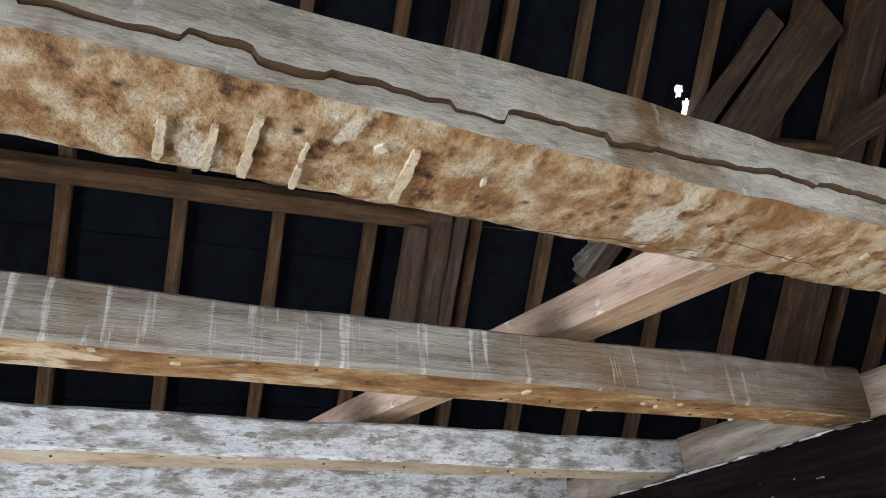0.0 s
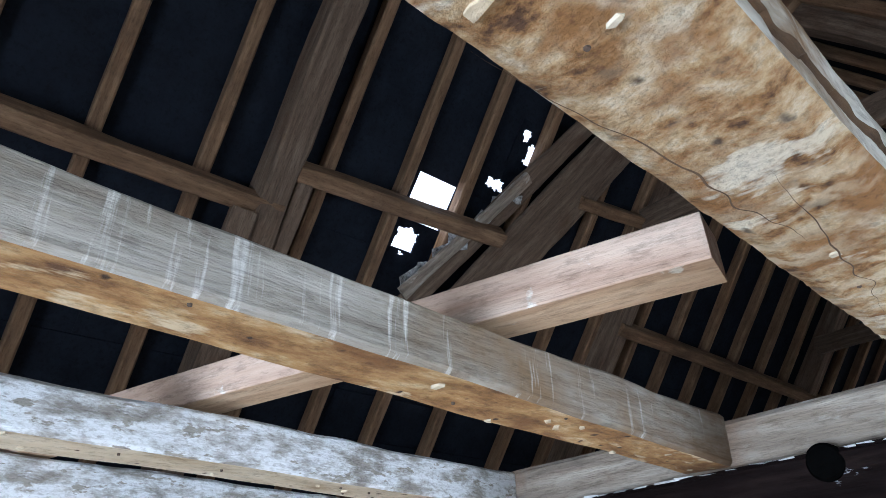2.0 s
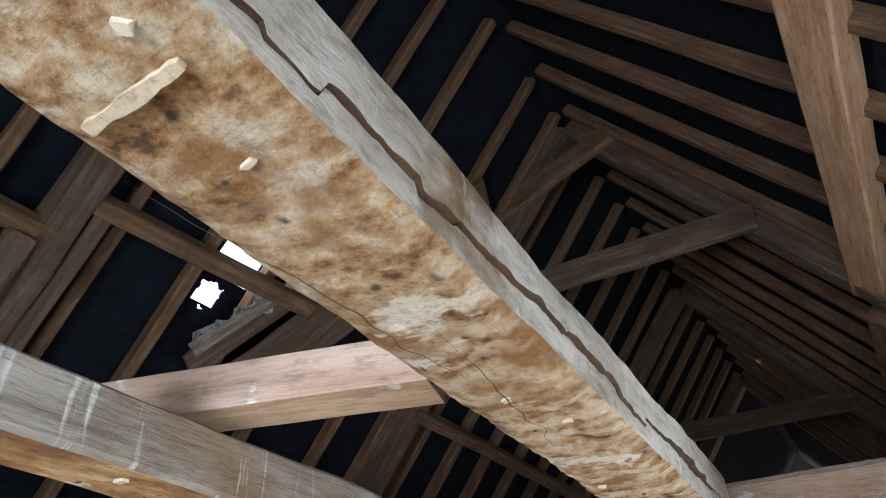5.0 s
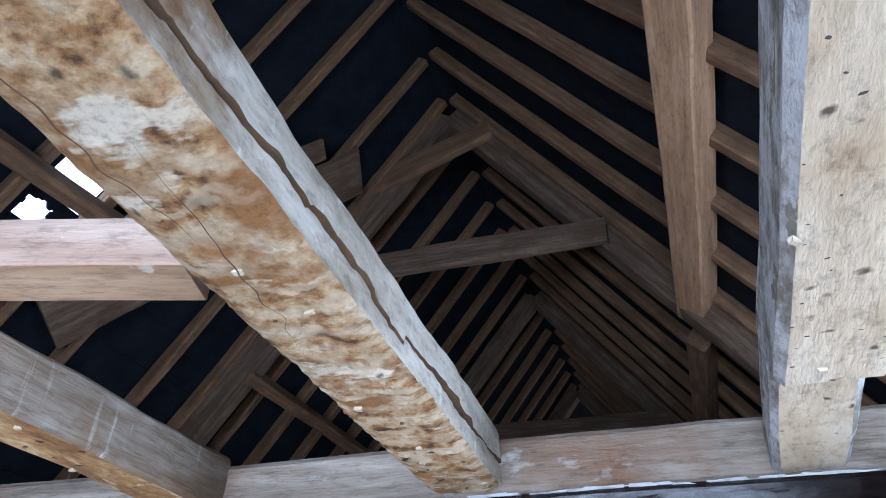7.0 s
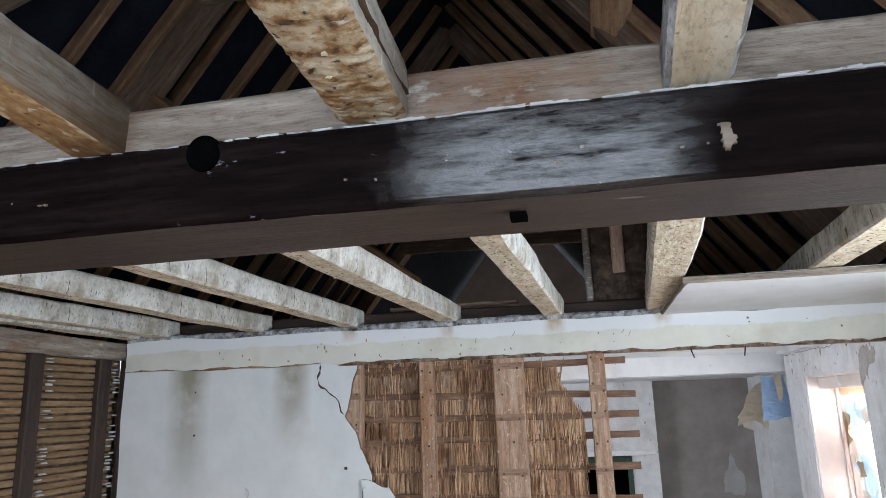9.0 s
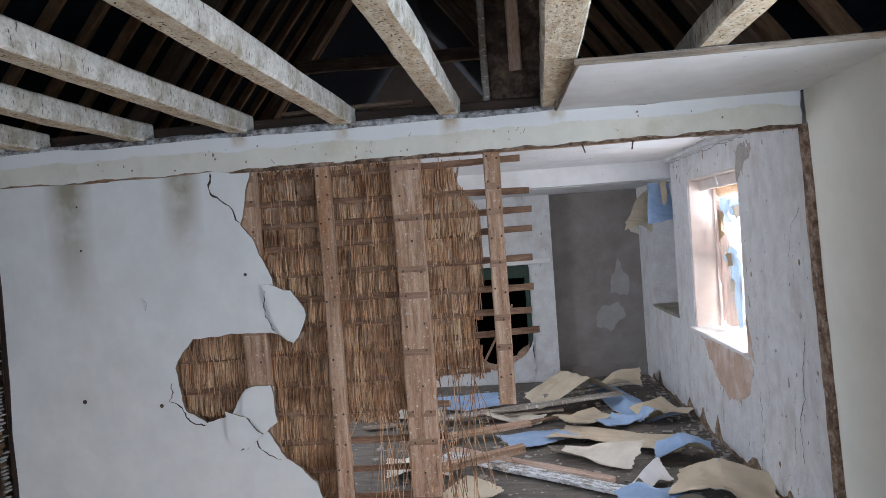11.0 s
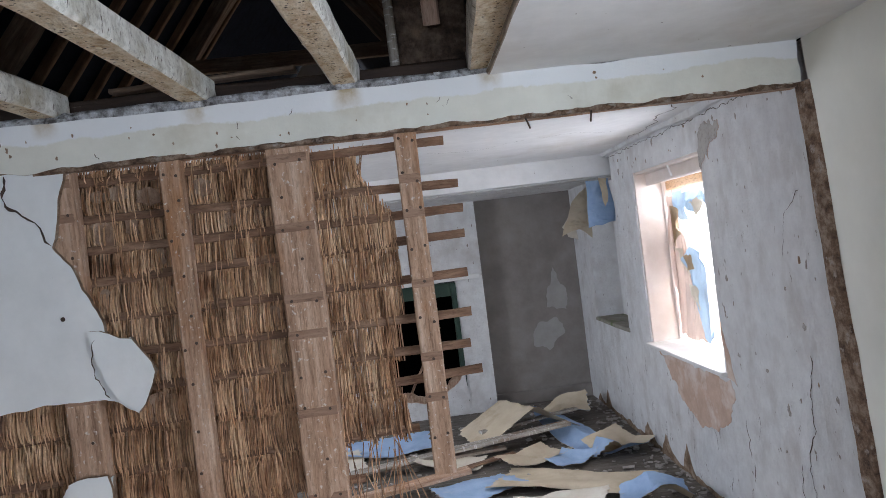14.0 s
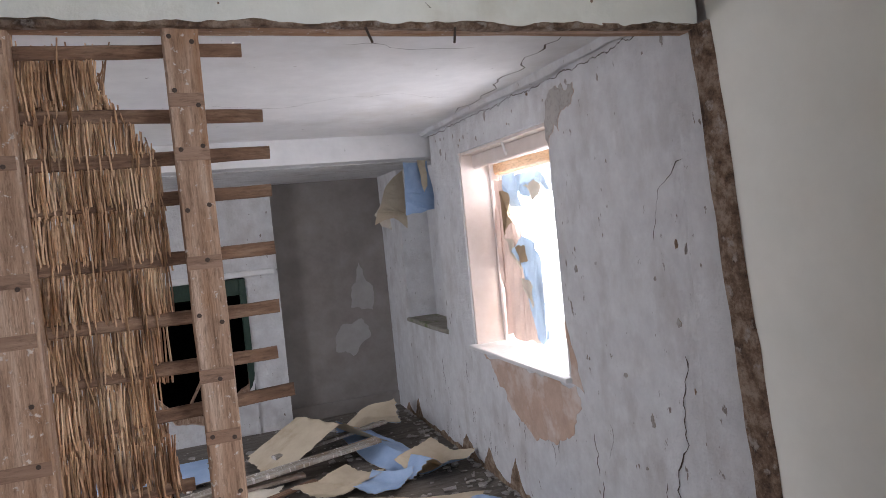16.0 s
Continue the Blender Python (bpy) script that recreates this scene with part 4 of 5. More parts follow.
# ---- main beam details ----
def disc(name, at, radius, depth, axis, mat, sides=20, rim=0.0, parent=None, label=""):
    """A short round piece with a worn rim, its axis along x, y or z."""
    verts, faces = [], []
    rings = [(radius, 0.0), (radius, depth * 0.7), (radius * 0.86, depth)] + ([(radius * 0.62, depth), (radius * 0.58, depth - rim)] if rim else [])
    for r, h in rings:
        for i in range(sides):
            a = 2 * math.pi * i / sides
            w = r * (1 + 0.012 * math.sin(3 * a + radius * 500))
            u, v = w * math.cos(a), w * math.sin(a)
            verts.append({"x": (-h, u, v), "y": (u, -h, v), "z": (u, v, -h)}[axis])
    for k in range(len(rings) - 1):
        for i in range(sides):
            j = (i + 1) % sides
            faces.append((k * sides + i, k * sides + j, (k + 1) * sides + j, (k + 1) * sides + i))
    faces.append(tuple(range((len(rings) - 1) * sides, len(rings) * sides)))
    ob = mesh_ob(name, verts, faces, mat, at=at)
    if parent is not None:
        adopt(ob, parent)
    if label:
        ob["label"] = label
    return ob


# a round hole: its inner darkness is the black colour of a raised disc
tagged(disc("cable_socket", (-0.555, -2.440, 2.098), 0.0275, 0.016, "y", M_BLACK, 28), "round hole at the top edge of the beam, its dark painted on a disc", "socket")
beam = bpy.data.objects["dark_beam"]
# black block whose colour stands for the shade inside the peg hole
peg = boxes_ob("peg_hole", [((-0.121, -2.357, 1.985), (-0.097, -2.331, 1.995))], M_BLACK)
adopt(peg, beam)
adopt(lump_ob("plaster_bits", [((random.uniform(-1.0, 0.4), -2.440, random.uniform(2.03, 2.100)), (random.uniform(0.001, 0.003), 0.002, random.uniform(0.001, 0.003)), 0.0) for _ in range(36)], M_OLD, "", "", beam), beam)
slab("bare_patch", ragged([(0.160, 2.032), (0.168, 2.027), (0.173, 2.046), (0.170, 2.055), (0.163, 2.066), (0.158, 2.050)], 3, 0.8, 4), on_wall_y(-2.4425), 0.008, [M_OLD, M_OLD], beam, "chipped pale patch")
# white line of old plaster where plate and beam meet
rnd = random.Random(8)
adopt(lump_ob("plaster_line", [((-1.4 + i * 0.022, -2.442, 2.111), (0.014, 0.008, 0.0015 + 0.003 * rnd.random()), 0.0) for i in range(110) if rnd.random() < 0.8], M_LIME, "", "", beam), beam)

# ---- joist details: nails, plaster nibs and a long split ----
joists = [o for o in bpy.data.objects if o.name.startswith("ceiling_joist")]
rnd = random.Random(12)
NAIL = disc("nail", (0, 0, -50), 0.0021, 0.003, "z", M_IRON, 7)
nail_mesh = NAIL.data
bpy.data.objects.remove(NAIL)
for o in joists:
    for _ in range(9):
        xs = [v.co.x for v in o.data.vertices]
        a, b = min(xs), max(xs)
        near_end = b - rnd.random() * min(1.9, b - a)
        nail = new("nail", nail_mesh)
        nail.parent = o
        nail.location = (near_end, rnd.uniform(-0.03, 0.03), 0.001)
    nib_bits = []
    for _ in range(14):
        px = b - rnd.random() * min(1.9, b - a)
        nib_bits.append(((px, rnd.uniform(-0.042, 0.042), -0.003), (rnd.uniform(0.0015, 0.006), rnd.uniform(0.0015, 0.005), 0.003), rnd.random() * 3))
    nib = lump_ob("plaster_residue", nib_bits, M_UNDER_PALE, "", "")
    nib.parent = o
    nib["kind"] = "stuff"



def pocks(o, y0, x_from, x_to, gap, seed, size=1.0, spread=0.010):
    """Rows of dark nail pocks along a joist's underside, in its own axes."""
    q = random.Random(seed)
    verts, faces = [], []
    low = collections.defaultdict(float)
    for v in o.data.vertices:
        key = round(v.co.x / 0.04)
        low[key] = min(low[key], v.co.z)
    x = x_from
    while x < x_to:
        skin = min(low[round(x / 0.04) + i] for i in (-1, 0, 1)) - 0.0006
        for row in (-1, 1):
            if q.random() < 0.8:
                a, b = size * q.uniform(0.002, 0.006), size * q.uniform(0.0016, 0.0034)
                cx, cy, n = x + q.uniform(-0.006, 0.006), y0 + row * spread + q.uniform(-0.6, 0.6) * spread, len(verts)
                ang = q.uniform(-0.6, 0.6)
                for i in range(7):
                    t = 2 * math.pi * i / 7
                    u, v = b * math.cos(t) * q.uniform(0.7, 1.2), a * math.sin(t) * q.uniform(0.7, 1.2)
                    verts.append((cx + u * math.cos(ang) - v * math.sin(ang), cy + u * math.sin(ang) + v * math.cos(ang), skin))
                faces.append(tuple(range(n + 6, n - 1, -1)))
        x += gap * q.uniform(0.7, 1.4)
    ob = mesh_ob("nail_pocks", verts, faces, M_IRON, parent=o)
    ob["kind"] = "stuff"


for k, o in enumerate(joists):
    end = max(v.co.x for v in o.data.vertices)
    if k >= 6:
        pocks(o, (-0.012, 0.014, 0.0)[k % 3], -end, end, 0.024, 800 + k)
    elif k == 5:
        pocks(o, 0.004, end - 0.9, end, 0.030, 800 + k, 0.45, 0.024)

j1 = bpy.data.objects["ceiling_joist"]


xs = [v.co.x for v in j1.data.vertices]


def under_split(parent, x0, x1, y0, y1, width, seed):
    verts, faces = [], []
    n = 80
    for i in range(n + 1):
        f = i / n
        x = x0 + (x1 - x0) * f
        y = y0 + (y1 - y0) * f + 0.010 * noise.noise(Vector((x * 11, seed, 1))) + 0.007 * noise.noise(Vector((x * 37, seed, 4)))
        w = width * (1 - abs(2 * f - 1)) * (0.6 + 0.8 * abs(noise.noise(Vector((x * 20, seed, 8)))))
        verts += [(x, y - w, -0.0055), (x, y + w, -0.0055)]
        if i:
            faces.append((2 * i - 2, 2 * i - 1, 2 * i + 1, 2 * i))
    ob = mesh_ob("split", verts, faces, M_SPLIT)
    ob.parent = parent


e1 = max(xs)
under_split(j1, e1 - 0.95, e1 - 0.62, 0.046, 0.012, 0.0011, 1)
under_split(j1, e1 - 0.75, e1 - 0.45, -0.01, 0.02, 0.0009, 2)
under_split(j1, e1 - 1.6, e1 - 1.2, -0.02, 0.01, 0.0008, 3)

# lime drips and flaked strokes across the underside of the first joist
def drip(parent, x0, y0, x1, y1, width, seed):
    q = random.Random(seed)
    n = 12
    lower, upper = [], []
    for i in range(n + 1):
        f = i / n
        x, y = x0 + (x1 - x0) * f, y0 + (y1 - y0) * f
        w = 0.75 * width * (0.75 if i in (0, n) else 1.0) * q.uniform(0.65, 1.05)
        lower.append((x - w, y))
        upper.append((x + w * q.uniform(0.6, 1.2), y))
    ring = lower + upper[::-1]
    verts = [(x, y, 0.0) for x, y in ring] + [(x, y, -0.0036) for x, y in ring]
    m = len(ring)
    faces = [(k, k + 1, m - 2 - k, m - 1 - k) for k in range(n)] + [(m + m - 1 - k, m + m - 2 - k, m + k + 1, m + k) for k in range(n)]
    faces += [(k, (k + 1) % m, m + (k + 1) % m, m + k) for k in range(m)]
    ob = mesh_ob("lime_drip", verts, faces, M_DRIP)
    ob.parent = parent


DRIPS = [(0.370, -0.01, 0.368, 0.034, 0.005), (0.400, -0.012, 0.398, 0.037, 0.004), (0.424, -0.030, 0.422, 0.037, 0.005), (0.457, 0.013, 0.457, 0.040, 0.0035), (0.457, -0.014, 0.456, 0.007, 0.0025),
         (0.526, -0.029, 0.530, 0.034, 0.0055)]
for k, d in enumerate(DRIPS):
    drip(j1, *d, 300 + k)
# ---- partition ----
head = thing("partition_head", (-0.5, 0.0, 1.95), "white plastered head of the partition with a broken lower edge", "wall", kind="structure")
low = [(NX - 0.002, 1.958)] + [(NX - 0.05 - i * 0.10, 1.955 + 0.016 * noise.noise(Vector((i * 0.71, 3, 9)))) for i in range(37)] + [(-2.45, 1.955)]
slab("plaster", ragged([(-2.45, 2.105), (-1.5, 2.110), (-0.6, 2.108), (0.3, 2.112), (NX - 0.002, 2.104)] + low, 3, 0.12, 3), on_wall_y(-0.042), 0.03, [M_HEAD, M_EDGE], head)
adopt(timber("head_rail", (-2.45, 0.01, 1.945), (NX, 0.01, 1.945), 0.075, 0.16, M_STUD, 301, 0.004, 0.04), head)
adopt(timber("broken_edge", (-1.25, -0.026, 1.940), (NX, -0.026, 1.944), 0.028, 0.016, M_SCAR, 302, 0.006, 0.006, round_=0.003), head)
for x, lean in ((0.42, 0.3), (0.655, -0.4)):
    adopt(timber("bent_nail", (x, -0.035, 1.952), (x + 0.012 * (1 if lean > 0 else -1), -0.05, 1.905), 0.006, 0.006, M_IRON, 303, 0.002, 0.01, up=(0, 1, 0)), head)
# rubble along the wall's top between the joists, and a dark rail behind
rnd = random.Random(31)
tagged(timber("wall_top_mortar", (-2.45, 0.015, 2.095), (NX, 0.015, 2.095), 0.10, 0.045, M_MORTAR, 304, 0.010, 0.010, round_=0.01), "crumbling grey lime mortar on the wall top", "mortar")
lump_ob("wall_top_rubble", [((rnd.uniform(-2.4, 1.3), 0.0 + rnd.uniform(-0.035, 0.05), 2.120), (rnd.uniform(0.004, 0.020), rnd.uniform(0.004, 0.014), rnd.uniform(0.004, 0.014)), rnd.random() * 3) for i in range(240)], M_MORTAR, "crumbs of grey lime mortar on the wall top", "rubble")
tagged(timber("attic_rail", (-2.6, 0.10, 2.13), (1.4, 0.10, 2.13), 0.06, 0.075, M_BEAM_LOW, 305, 0.006, 0.1), "dark dusty rail along the wall top", "rail")
tagged(timber("attic_board", (-1.0, 0.07, 2.207), (-0.35, 0.05, 2.215), 0.06, 0.015, M_TRUSS, 306, 0.003, 0.08), "loose grey board on the wall top", "board")
tagged(timber("attic_upright", (0.0, 0.16, 2.75), (0.0, 0.16, 2.20), 0.035, 0.05, M_SIDE, 307, 0.003, 0.08, up=(0, -1, 0)), "pale upright board in the attic", "board")
tagged(timber("attic_partition_board", (0.155, 0.24, 2.70), (0.155, 0.24, 2.20), 0.27, 0.03, M_ATTIC_DAUB, 308, 0.006, 0.06, up=(0, -1, 0)), "dark mottled brown daub panel in the attic", "board")
tagged(timber("attic_post", (0.14, -0.05, 2.75), (0.15, 0.14, 2.36), 0.06, 0.05, M_NEW, 309, 0.003, 0.06, up=(0, -1, 0)), "short pale timber hanging above the panel", "timber")

part_wall = thing("partition_wall", (-0.5, 0.02, 0.0), "broken reed and lath partition with bare studs", "wall", kind="structure")
STUDS = ((-1.195, 0.11, 0.0), (-0.808, 0.068, 0.0), (-0.408, 0.142, 0.0), (0.003, 0.078, 0.757))
stud_obs = []
for x, w, z0 in STUDS:
    stud_obs.append(adopt(timber("stud", (x, 0.045, 1.946), (x, 0.045, z0), w, 0.06, M_STUD, int(x * 100) + 200, 0.0035, 0.03, up=(0, -1, 0), round_=0.005), part_wall))
NAIL_Y = disc("nail", (0, 0, -50), 0.0055, 0.003, "y", M_IRON, 7)
nail_y_mesh = NAIL_Y.data
bpy.data.objects.remove(NAIL_Y)
LATH_Z = [1.908, 1.790, 1.670, 1.552, 1.426, 1.300, 1.170, 1.030, 0.880, 0.735, 0.60, 0.46, 0.32, 0.18]
LATH_TIP = [0.138, 0.170, 0.178, 0.174, 0.166, 0.163, 0.148, 0.178, -0.07, -0.28, -0.30, -0.36, -0.36, -0.36]
rnd = random.Random(44)
for z in LATH_Z:
    for x, w, z0 in STUDS:
        for dx in ((-0.3, 0.3) if rnd.random() < 0.6 else (rnd.uniform(-0.3, 0.3),)):
            zz = z + rnd.uniform(-0.02, 0.02)
            if zz > z0 + 0.03:
                nail = adopt(new("nail", nail_y_mesh), part_wall)
                nail.location = (x + dx * w, -0.0155, zz)
for k, (z, tip) in enumerate(zip(LATH_Z, LATH_TIP)):
    for x, w, z0 in STUDS:
        if z > z0 + 0.05 and w > 0.07 and (k * 7 + int(w * 1000)) % 5 < 3:
            adopt(boxes_ob("lath_mark", [((x - w * 0.47, -0.0175, z - 0.018), (x + w * 0.47, -0.010, z + 0.012))], M_LATHMARK), part_wall)
    rise = (0.002, -0.035, -0.004, 0.024, 0.012, 0.0, 0.02, 0.06, 0.03, 0.02, 0, 0, 0, 0)[k]
    adopt(timber("lath", (-1.70, 0.052, z - 0.014), (tip, 0.052, z - 0.014 + rise), 0.011, 0.031, M_LATH, 400 + k, 0.0055, 0.03, round_=0.003), part_wall)


def reed_edge(z):
    base = -0.125 + 0.035 * max(0.0, min(1.0, (z - 1.05) / 0.2)) + 0.03 * math.sin(z * 9.0) + 0.025 * noise.noise(Vector((z * 14, 3, 1)))
    return base - max(0.0, z - 1.66) * 0.30


def reed_foot(x):
    if x > -0.37:
        return 0.90 + 0.02 * math.sin(x * 60)
    if x > -0.53:
        return 0.80 + 0.05 * math.sin(x * 40)
    return 0.70 if x > -0.78 else 0.05


def reed_mesh(name, stalks, parent, bulge=0.0):
    """Each stalk is foot, head, radius: a tapering three-sided straw with slight kinks, bulging between its ends."""
    r = random.Random(77)
    verts, faces = [], []
    for a, b, rad in stalks:
        a, b = Vector(a), Vector(b)
        n = len(verts)
        swell = bulge * r.uniform(0.7, 1.2)
        for f, q in ((0.0, 0.9), (0.3, 1.0), (0.68, 0.95), (1.0, 0.75)):
            p = a + (b - a) * f
            if 0 < f < 1:
                p += Vector((r.uniform(-1, 1) * 0.0024, -swell + r.uniform(-1, 1) * 0.002, 0))
            for i in range(3):
                t = 2.1 * i + rad * 900
                verts.append(p + Vector((math.cos(t), math.sin(t), 0)) * rad * q)
        for k in (0, 3, 6):
            for i in range(3):
                j = (i + 1) % 3
                faces.append((n + k + i, n + k + j, n + k + 3 + j, n + k + 3 + i))
        faces += [(n + 9, n + 10, n + 11), (n + 2, n + 1, n)]
    ob = mesh_ob(name, verts, faces, M_REED)
    ob["kind"] = "stuff"
    return adopt(ob, parent)


rnd = random.Random(55)
stalks = []
bands = [1.945] + LATH_Z + [0.04]
for b in range(len(bands) - 1):
    zt, zb = bands[b], bands[b + 1]
    x = -1.66
    while x < -0.07:
        bare = x < -0.46 and b < 6 and noise.noise(Vector((x * 6, zt * 5, 4))) > (-0.12 if b < 4 else 0.12)
        clump = noise.noise(Vector((x * 28, b * 3.7, 4)))
        for layer in range(3):
            if (x > -0.34 and b == 0) or (bare and layer < 2 and rnd.random() < 0.8):
                continue
            z1 = zt + (rnd.uniform(-0.022, -0.006) if layer == 0 else rnd.uniform(0.0, 0.02)) + (0.05 if layer == 0 and rnd.random() < 0.10 else 0)
            z0 = zb + (rnd.uniform(-0.004, 0.018) if layer == 0 else rnd.uniform(-0.02, 0.0)) - (0.05 if layer == 0 and rnd.random() < 0.14 else 0)
            foot = reed_foot(x)
            if z1 < foot:
                continue
            z0 = max(z0, foot + rnd.uniform(-0.03, 0.03))
            slack = rnd.uniform(-0.012, 0.010)
            while z1 > z0 and x > reed_edge(z1) + slack:
                z1 -= 0.01
            if z1 - z0 < 0.02:
                continue
            out = 0.050 + layer * 0.011 + 0.009 * clump + rnd.uniform(-0.004, 0.004)
            lean = rnd.gauss(0, 0.0028)
            stalks.append(((x + lean, out, z0), (x - lean, out + 0.004, z1), rnd.uniform(0.0019, 0.0034)))
        x += rnd.uniform(0.0032, 0.0052)
for _ in range(44):
    x = rnd.uniform(-0.33, -0.17)
    stalks.append(((x, 0.062, 1.80), (x + rnd.gauss(0, 0.016), 0.062, 1.89 + rnd.random() * 0.05), rnd.uniform(0.0018, 0.0026)))
reed_mesh("reeds", stalks, part_wall, 0.012)
stalks = []
for _ in range(95):
    x = rnd.uniform(-0.62, -0.14)
    top = rnd.uniform(0.72, 1.02)
    stalks.append(((x + rnd.gauss(0, 0.09), 0.03 + rnd.uniform(-0.09, 0.03), rnd.uniform(0.05, 0.45)), (x, 0.055, top), rnd.uniform(0.0018, 0.0028)))
for _ in range(40):
    x, z = rnd.uniform(-1.1, -0.15), rnd.uniform(0.75, 1.85)
    stalks.append(((x + rnd.gauss(0, 0.03), 0.040, z - rnd.uniform(0.06, 0.2)), (x, 0.044, z), 0.0016))
reed_mesh("loose_reeds", stalks, part_wall)
adopt(boxes_ob("daub_backing", [((-2.62, 0.092, 0.0), (-0.84, 0.110, 1.945)), ((-0.84, 0.092, 0.78), (-0.42, 0.110, 1.945))], M_EDGE), part_wall)

# brown daub still clinging to the reeds between the laths
rnd = random.Random(58)
for b in range(1, 9):
    zt, zb = LATH_Z[b - 1] - 0.018, LATH_Z[b] + 0.020
    for xa, xb in ((-1.13, -0.85), (-0.765, -0.49)):
        x = xa + 0.01
        while x < xb - 0.03:
            w = rnd.uniform(0.03, 0.10)
            if rnd.random() < (0.42 if xb < -0.8 else 0.22) - 0.03 * max(0, b - 4):
                x2, top, foot = min(x + w, xb), zt - rnd.uniform(0.0, 0.03), zb + rnd.uniform(0.0, 0.035)
                slab("daub", ragged([(x, top), ((x + x2) / 2, top + 0.008), (x2, top - 0.006), (x2 - 0.006, (top + foot) / 2), (x2, foot), ((x + x2) / 2, foot - 0.01), (x, foot + 0.008), (x + 0.005, (top + foot) / 2)], 2, 0.25, 1700 + int(1000 * (x + 2)) + b),
                     on_wall_y(0.046), 0.010, [M_DAUB, M_DAUB], part_wall)
            x += w + rnd.uniform(0.004, 0.03)

# remaining plaster with its broken outline
EDGE = [(-2.45, 1.952), (-1.15, 1.946), (-1.218, 1.695), (-1.164, 1.624), (-1.098, 1.465), (-1.074, 1.374), (-0.997, 1.364), (-0.926, 1.242), (-1.0, 1.106), (-1.108, 1.165),
        (-1.24, 1.168), (-1.497, 1.156), (-1.595, 1.018), (-1.557, 0.806), (-1.458, 0.744), (-1.33, 0.783), (-1.259, 0.891), (-1.11, 0.907), (-1.112, 0.735), (-1.159, 0.689),
        (-1.076, 0.553), (-0.938, 0.433), (-0.90, 0.30), (-0.95, 0.0), (-2.45, 0.0)]
slab("plaster_sheet", ragged(EDGE, 3, 0.13, 9), on_wall_y(-0.035), 0.02, [M_PLASTER_WALL, M_EDGE], part_wall, "white plaster with a broken edge")
slab("plaster_flap", ragged([(-1.13, 1.40), (-0.99, 1.36), (-0.925, 1.24), (-0.995, 1.11), (-1.09, 1.22)], 2, 0.2, 5), on_wall_y(-0.050), 0.012, [M_PLASTER, M_EDGE], part_wall, "lifting white plaster flap")
slab("plaster_flap", ragged([(-1.27, 0.78), (-1.25, 0.90), (-1.12, 0.915), (-1.10, 0.74), (-1.17, 0.68)], 2, 0.2, 6), on_wall_y(-0.056), 0.014, [M_PLASTER, M_EDGE], part_wall, "lifting white plaster flap")
slab("plaster_flap", ragged([(-1.36, 0.80), (-1.26, 0.77), (-1.18, 0.68), (-1.27, 0.60), (-1.35, 0.66)], 2, 0.2, 7), on_wall_y(-0.048), 0.010, [M_PLASTER, M_EDGE], part_wall, "lifting white plaster flap")
WF = on_wall_y(-0.0365)
crack([(-1.347, 1.95), (-1.341, 1.838), (-1.218, 1.70)], WF, 0.005, part_wall, 1)
crack([(-1.62, 0.95), (-1.64, 0.86), (-1.56, 0.78), (-1.46, 0.735)], WF, 0.003, part_wall, 2)
crack([(-1.11, 1.37), (-1.12, 1.24), (-1.08, 1.17)], on_wall_y(-0.0515), 0.002, part_wall, 3)
crack([(-1.30, 0.60), (-1.22, 0.66), (-1.10, 0.55)], WF, 0.003, part_wall, 4)
crack([(-1.9, 1.945), (-1.6, 1.950), (-1.42, 1.952)], WF, 0.002, part_wall, 5)
for x, z, r in ((-2.068, 0.878, 0.011), (-1.678, 0.839, 0.010), (-2.03, 1.836, 0.005), (-2.026, 1.621, 0.006), (-1.211, 1.451, 0.008)):
    adopt(disc("screw_hole", (x, -0.0355, z), r, 0.002, "y", M_IRON, 10), part_wall)
slab("chip", ragged([(-1.735, 1.37), (-1.715, 1.35), (-1.722, 1.31), (-1.733, 1.33)], 2, 0.2, 8), on_wall_y(-0.0385), 0.003, [M_LIME, M_EDGE], part_wall)

# ---- bare lath side partition ----
side_wall = thing("lath_partition", (-2.5, -1.0, 0.0), "bare lath partition with dark studs and plaster nibs", "wall", kind="structure")
# backing coloured dark so that the gaps between the laths look shaded
adopt(boxes_ob("daub_backing", [((-2.62, -5.4, 0), (-2.55, 0.05, 2.1))], M_ATTIC_DAUB), side_wall)
adopt(timber("post", (-2.50, 0.035, 2.02), (-2.50, 0.035, 0.0), 0.10, 0.06, M_BEAM_LOW, 501, 0.004, 0.06, up=(1, 0, 0)), side_wall)
adopt(timber("head_rail", (-2.50, -5.4, 2.02), (-2.50, 0.06, 2.02), 0.08, 0.09, M_OLD, 502, 0.006, 0.08), side_wall)
for k in range(11):
    y = -0.126 - 0.456 * k
    adopt(timber("stud", (-2.545, y, 2.02), (-2.545, y, 0.0), 0.085, 0.05, M_BEAM_LOW, 510 + k, 0.004, 0.06, up=(1, 0, 0)), side_wall)
lath_a = timber("lath", (-2.535, -2.7, 0), (-2.535, 0.0, 0), 0.010, 0.026, M_FRAME_OLD, 530, 0.004, 0.05, round_=0.003, parent=side_wall)
lath_a.matrix_parent_inverse = Matrix.Translation(side_wall.location).inverted()
lath_a.location.z = 1.99
rnd = random.Random(66)
for k in range(1, 58):
    o = adopt(new("lath", lath_a.data), side_wall)
    o.matrix_basis = lath_a.matrix_basis.copy()
    o.location.z = 1.99 - 0.034 * k + rnd.uniform(-0.003, 0.003)
    o.location.y += rnd.uniform(-0.02, 0.0)
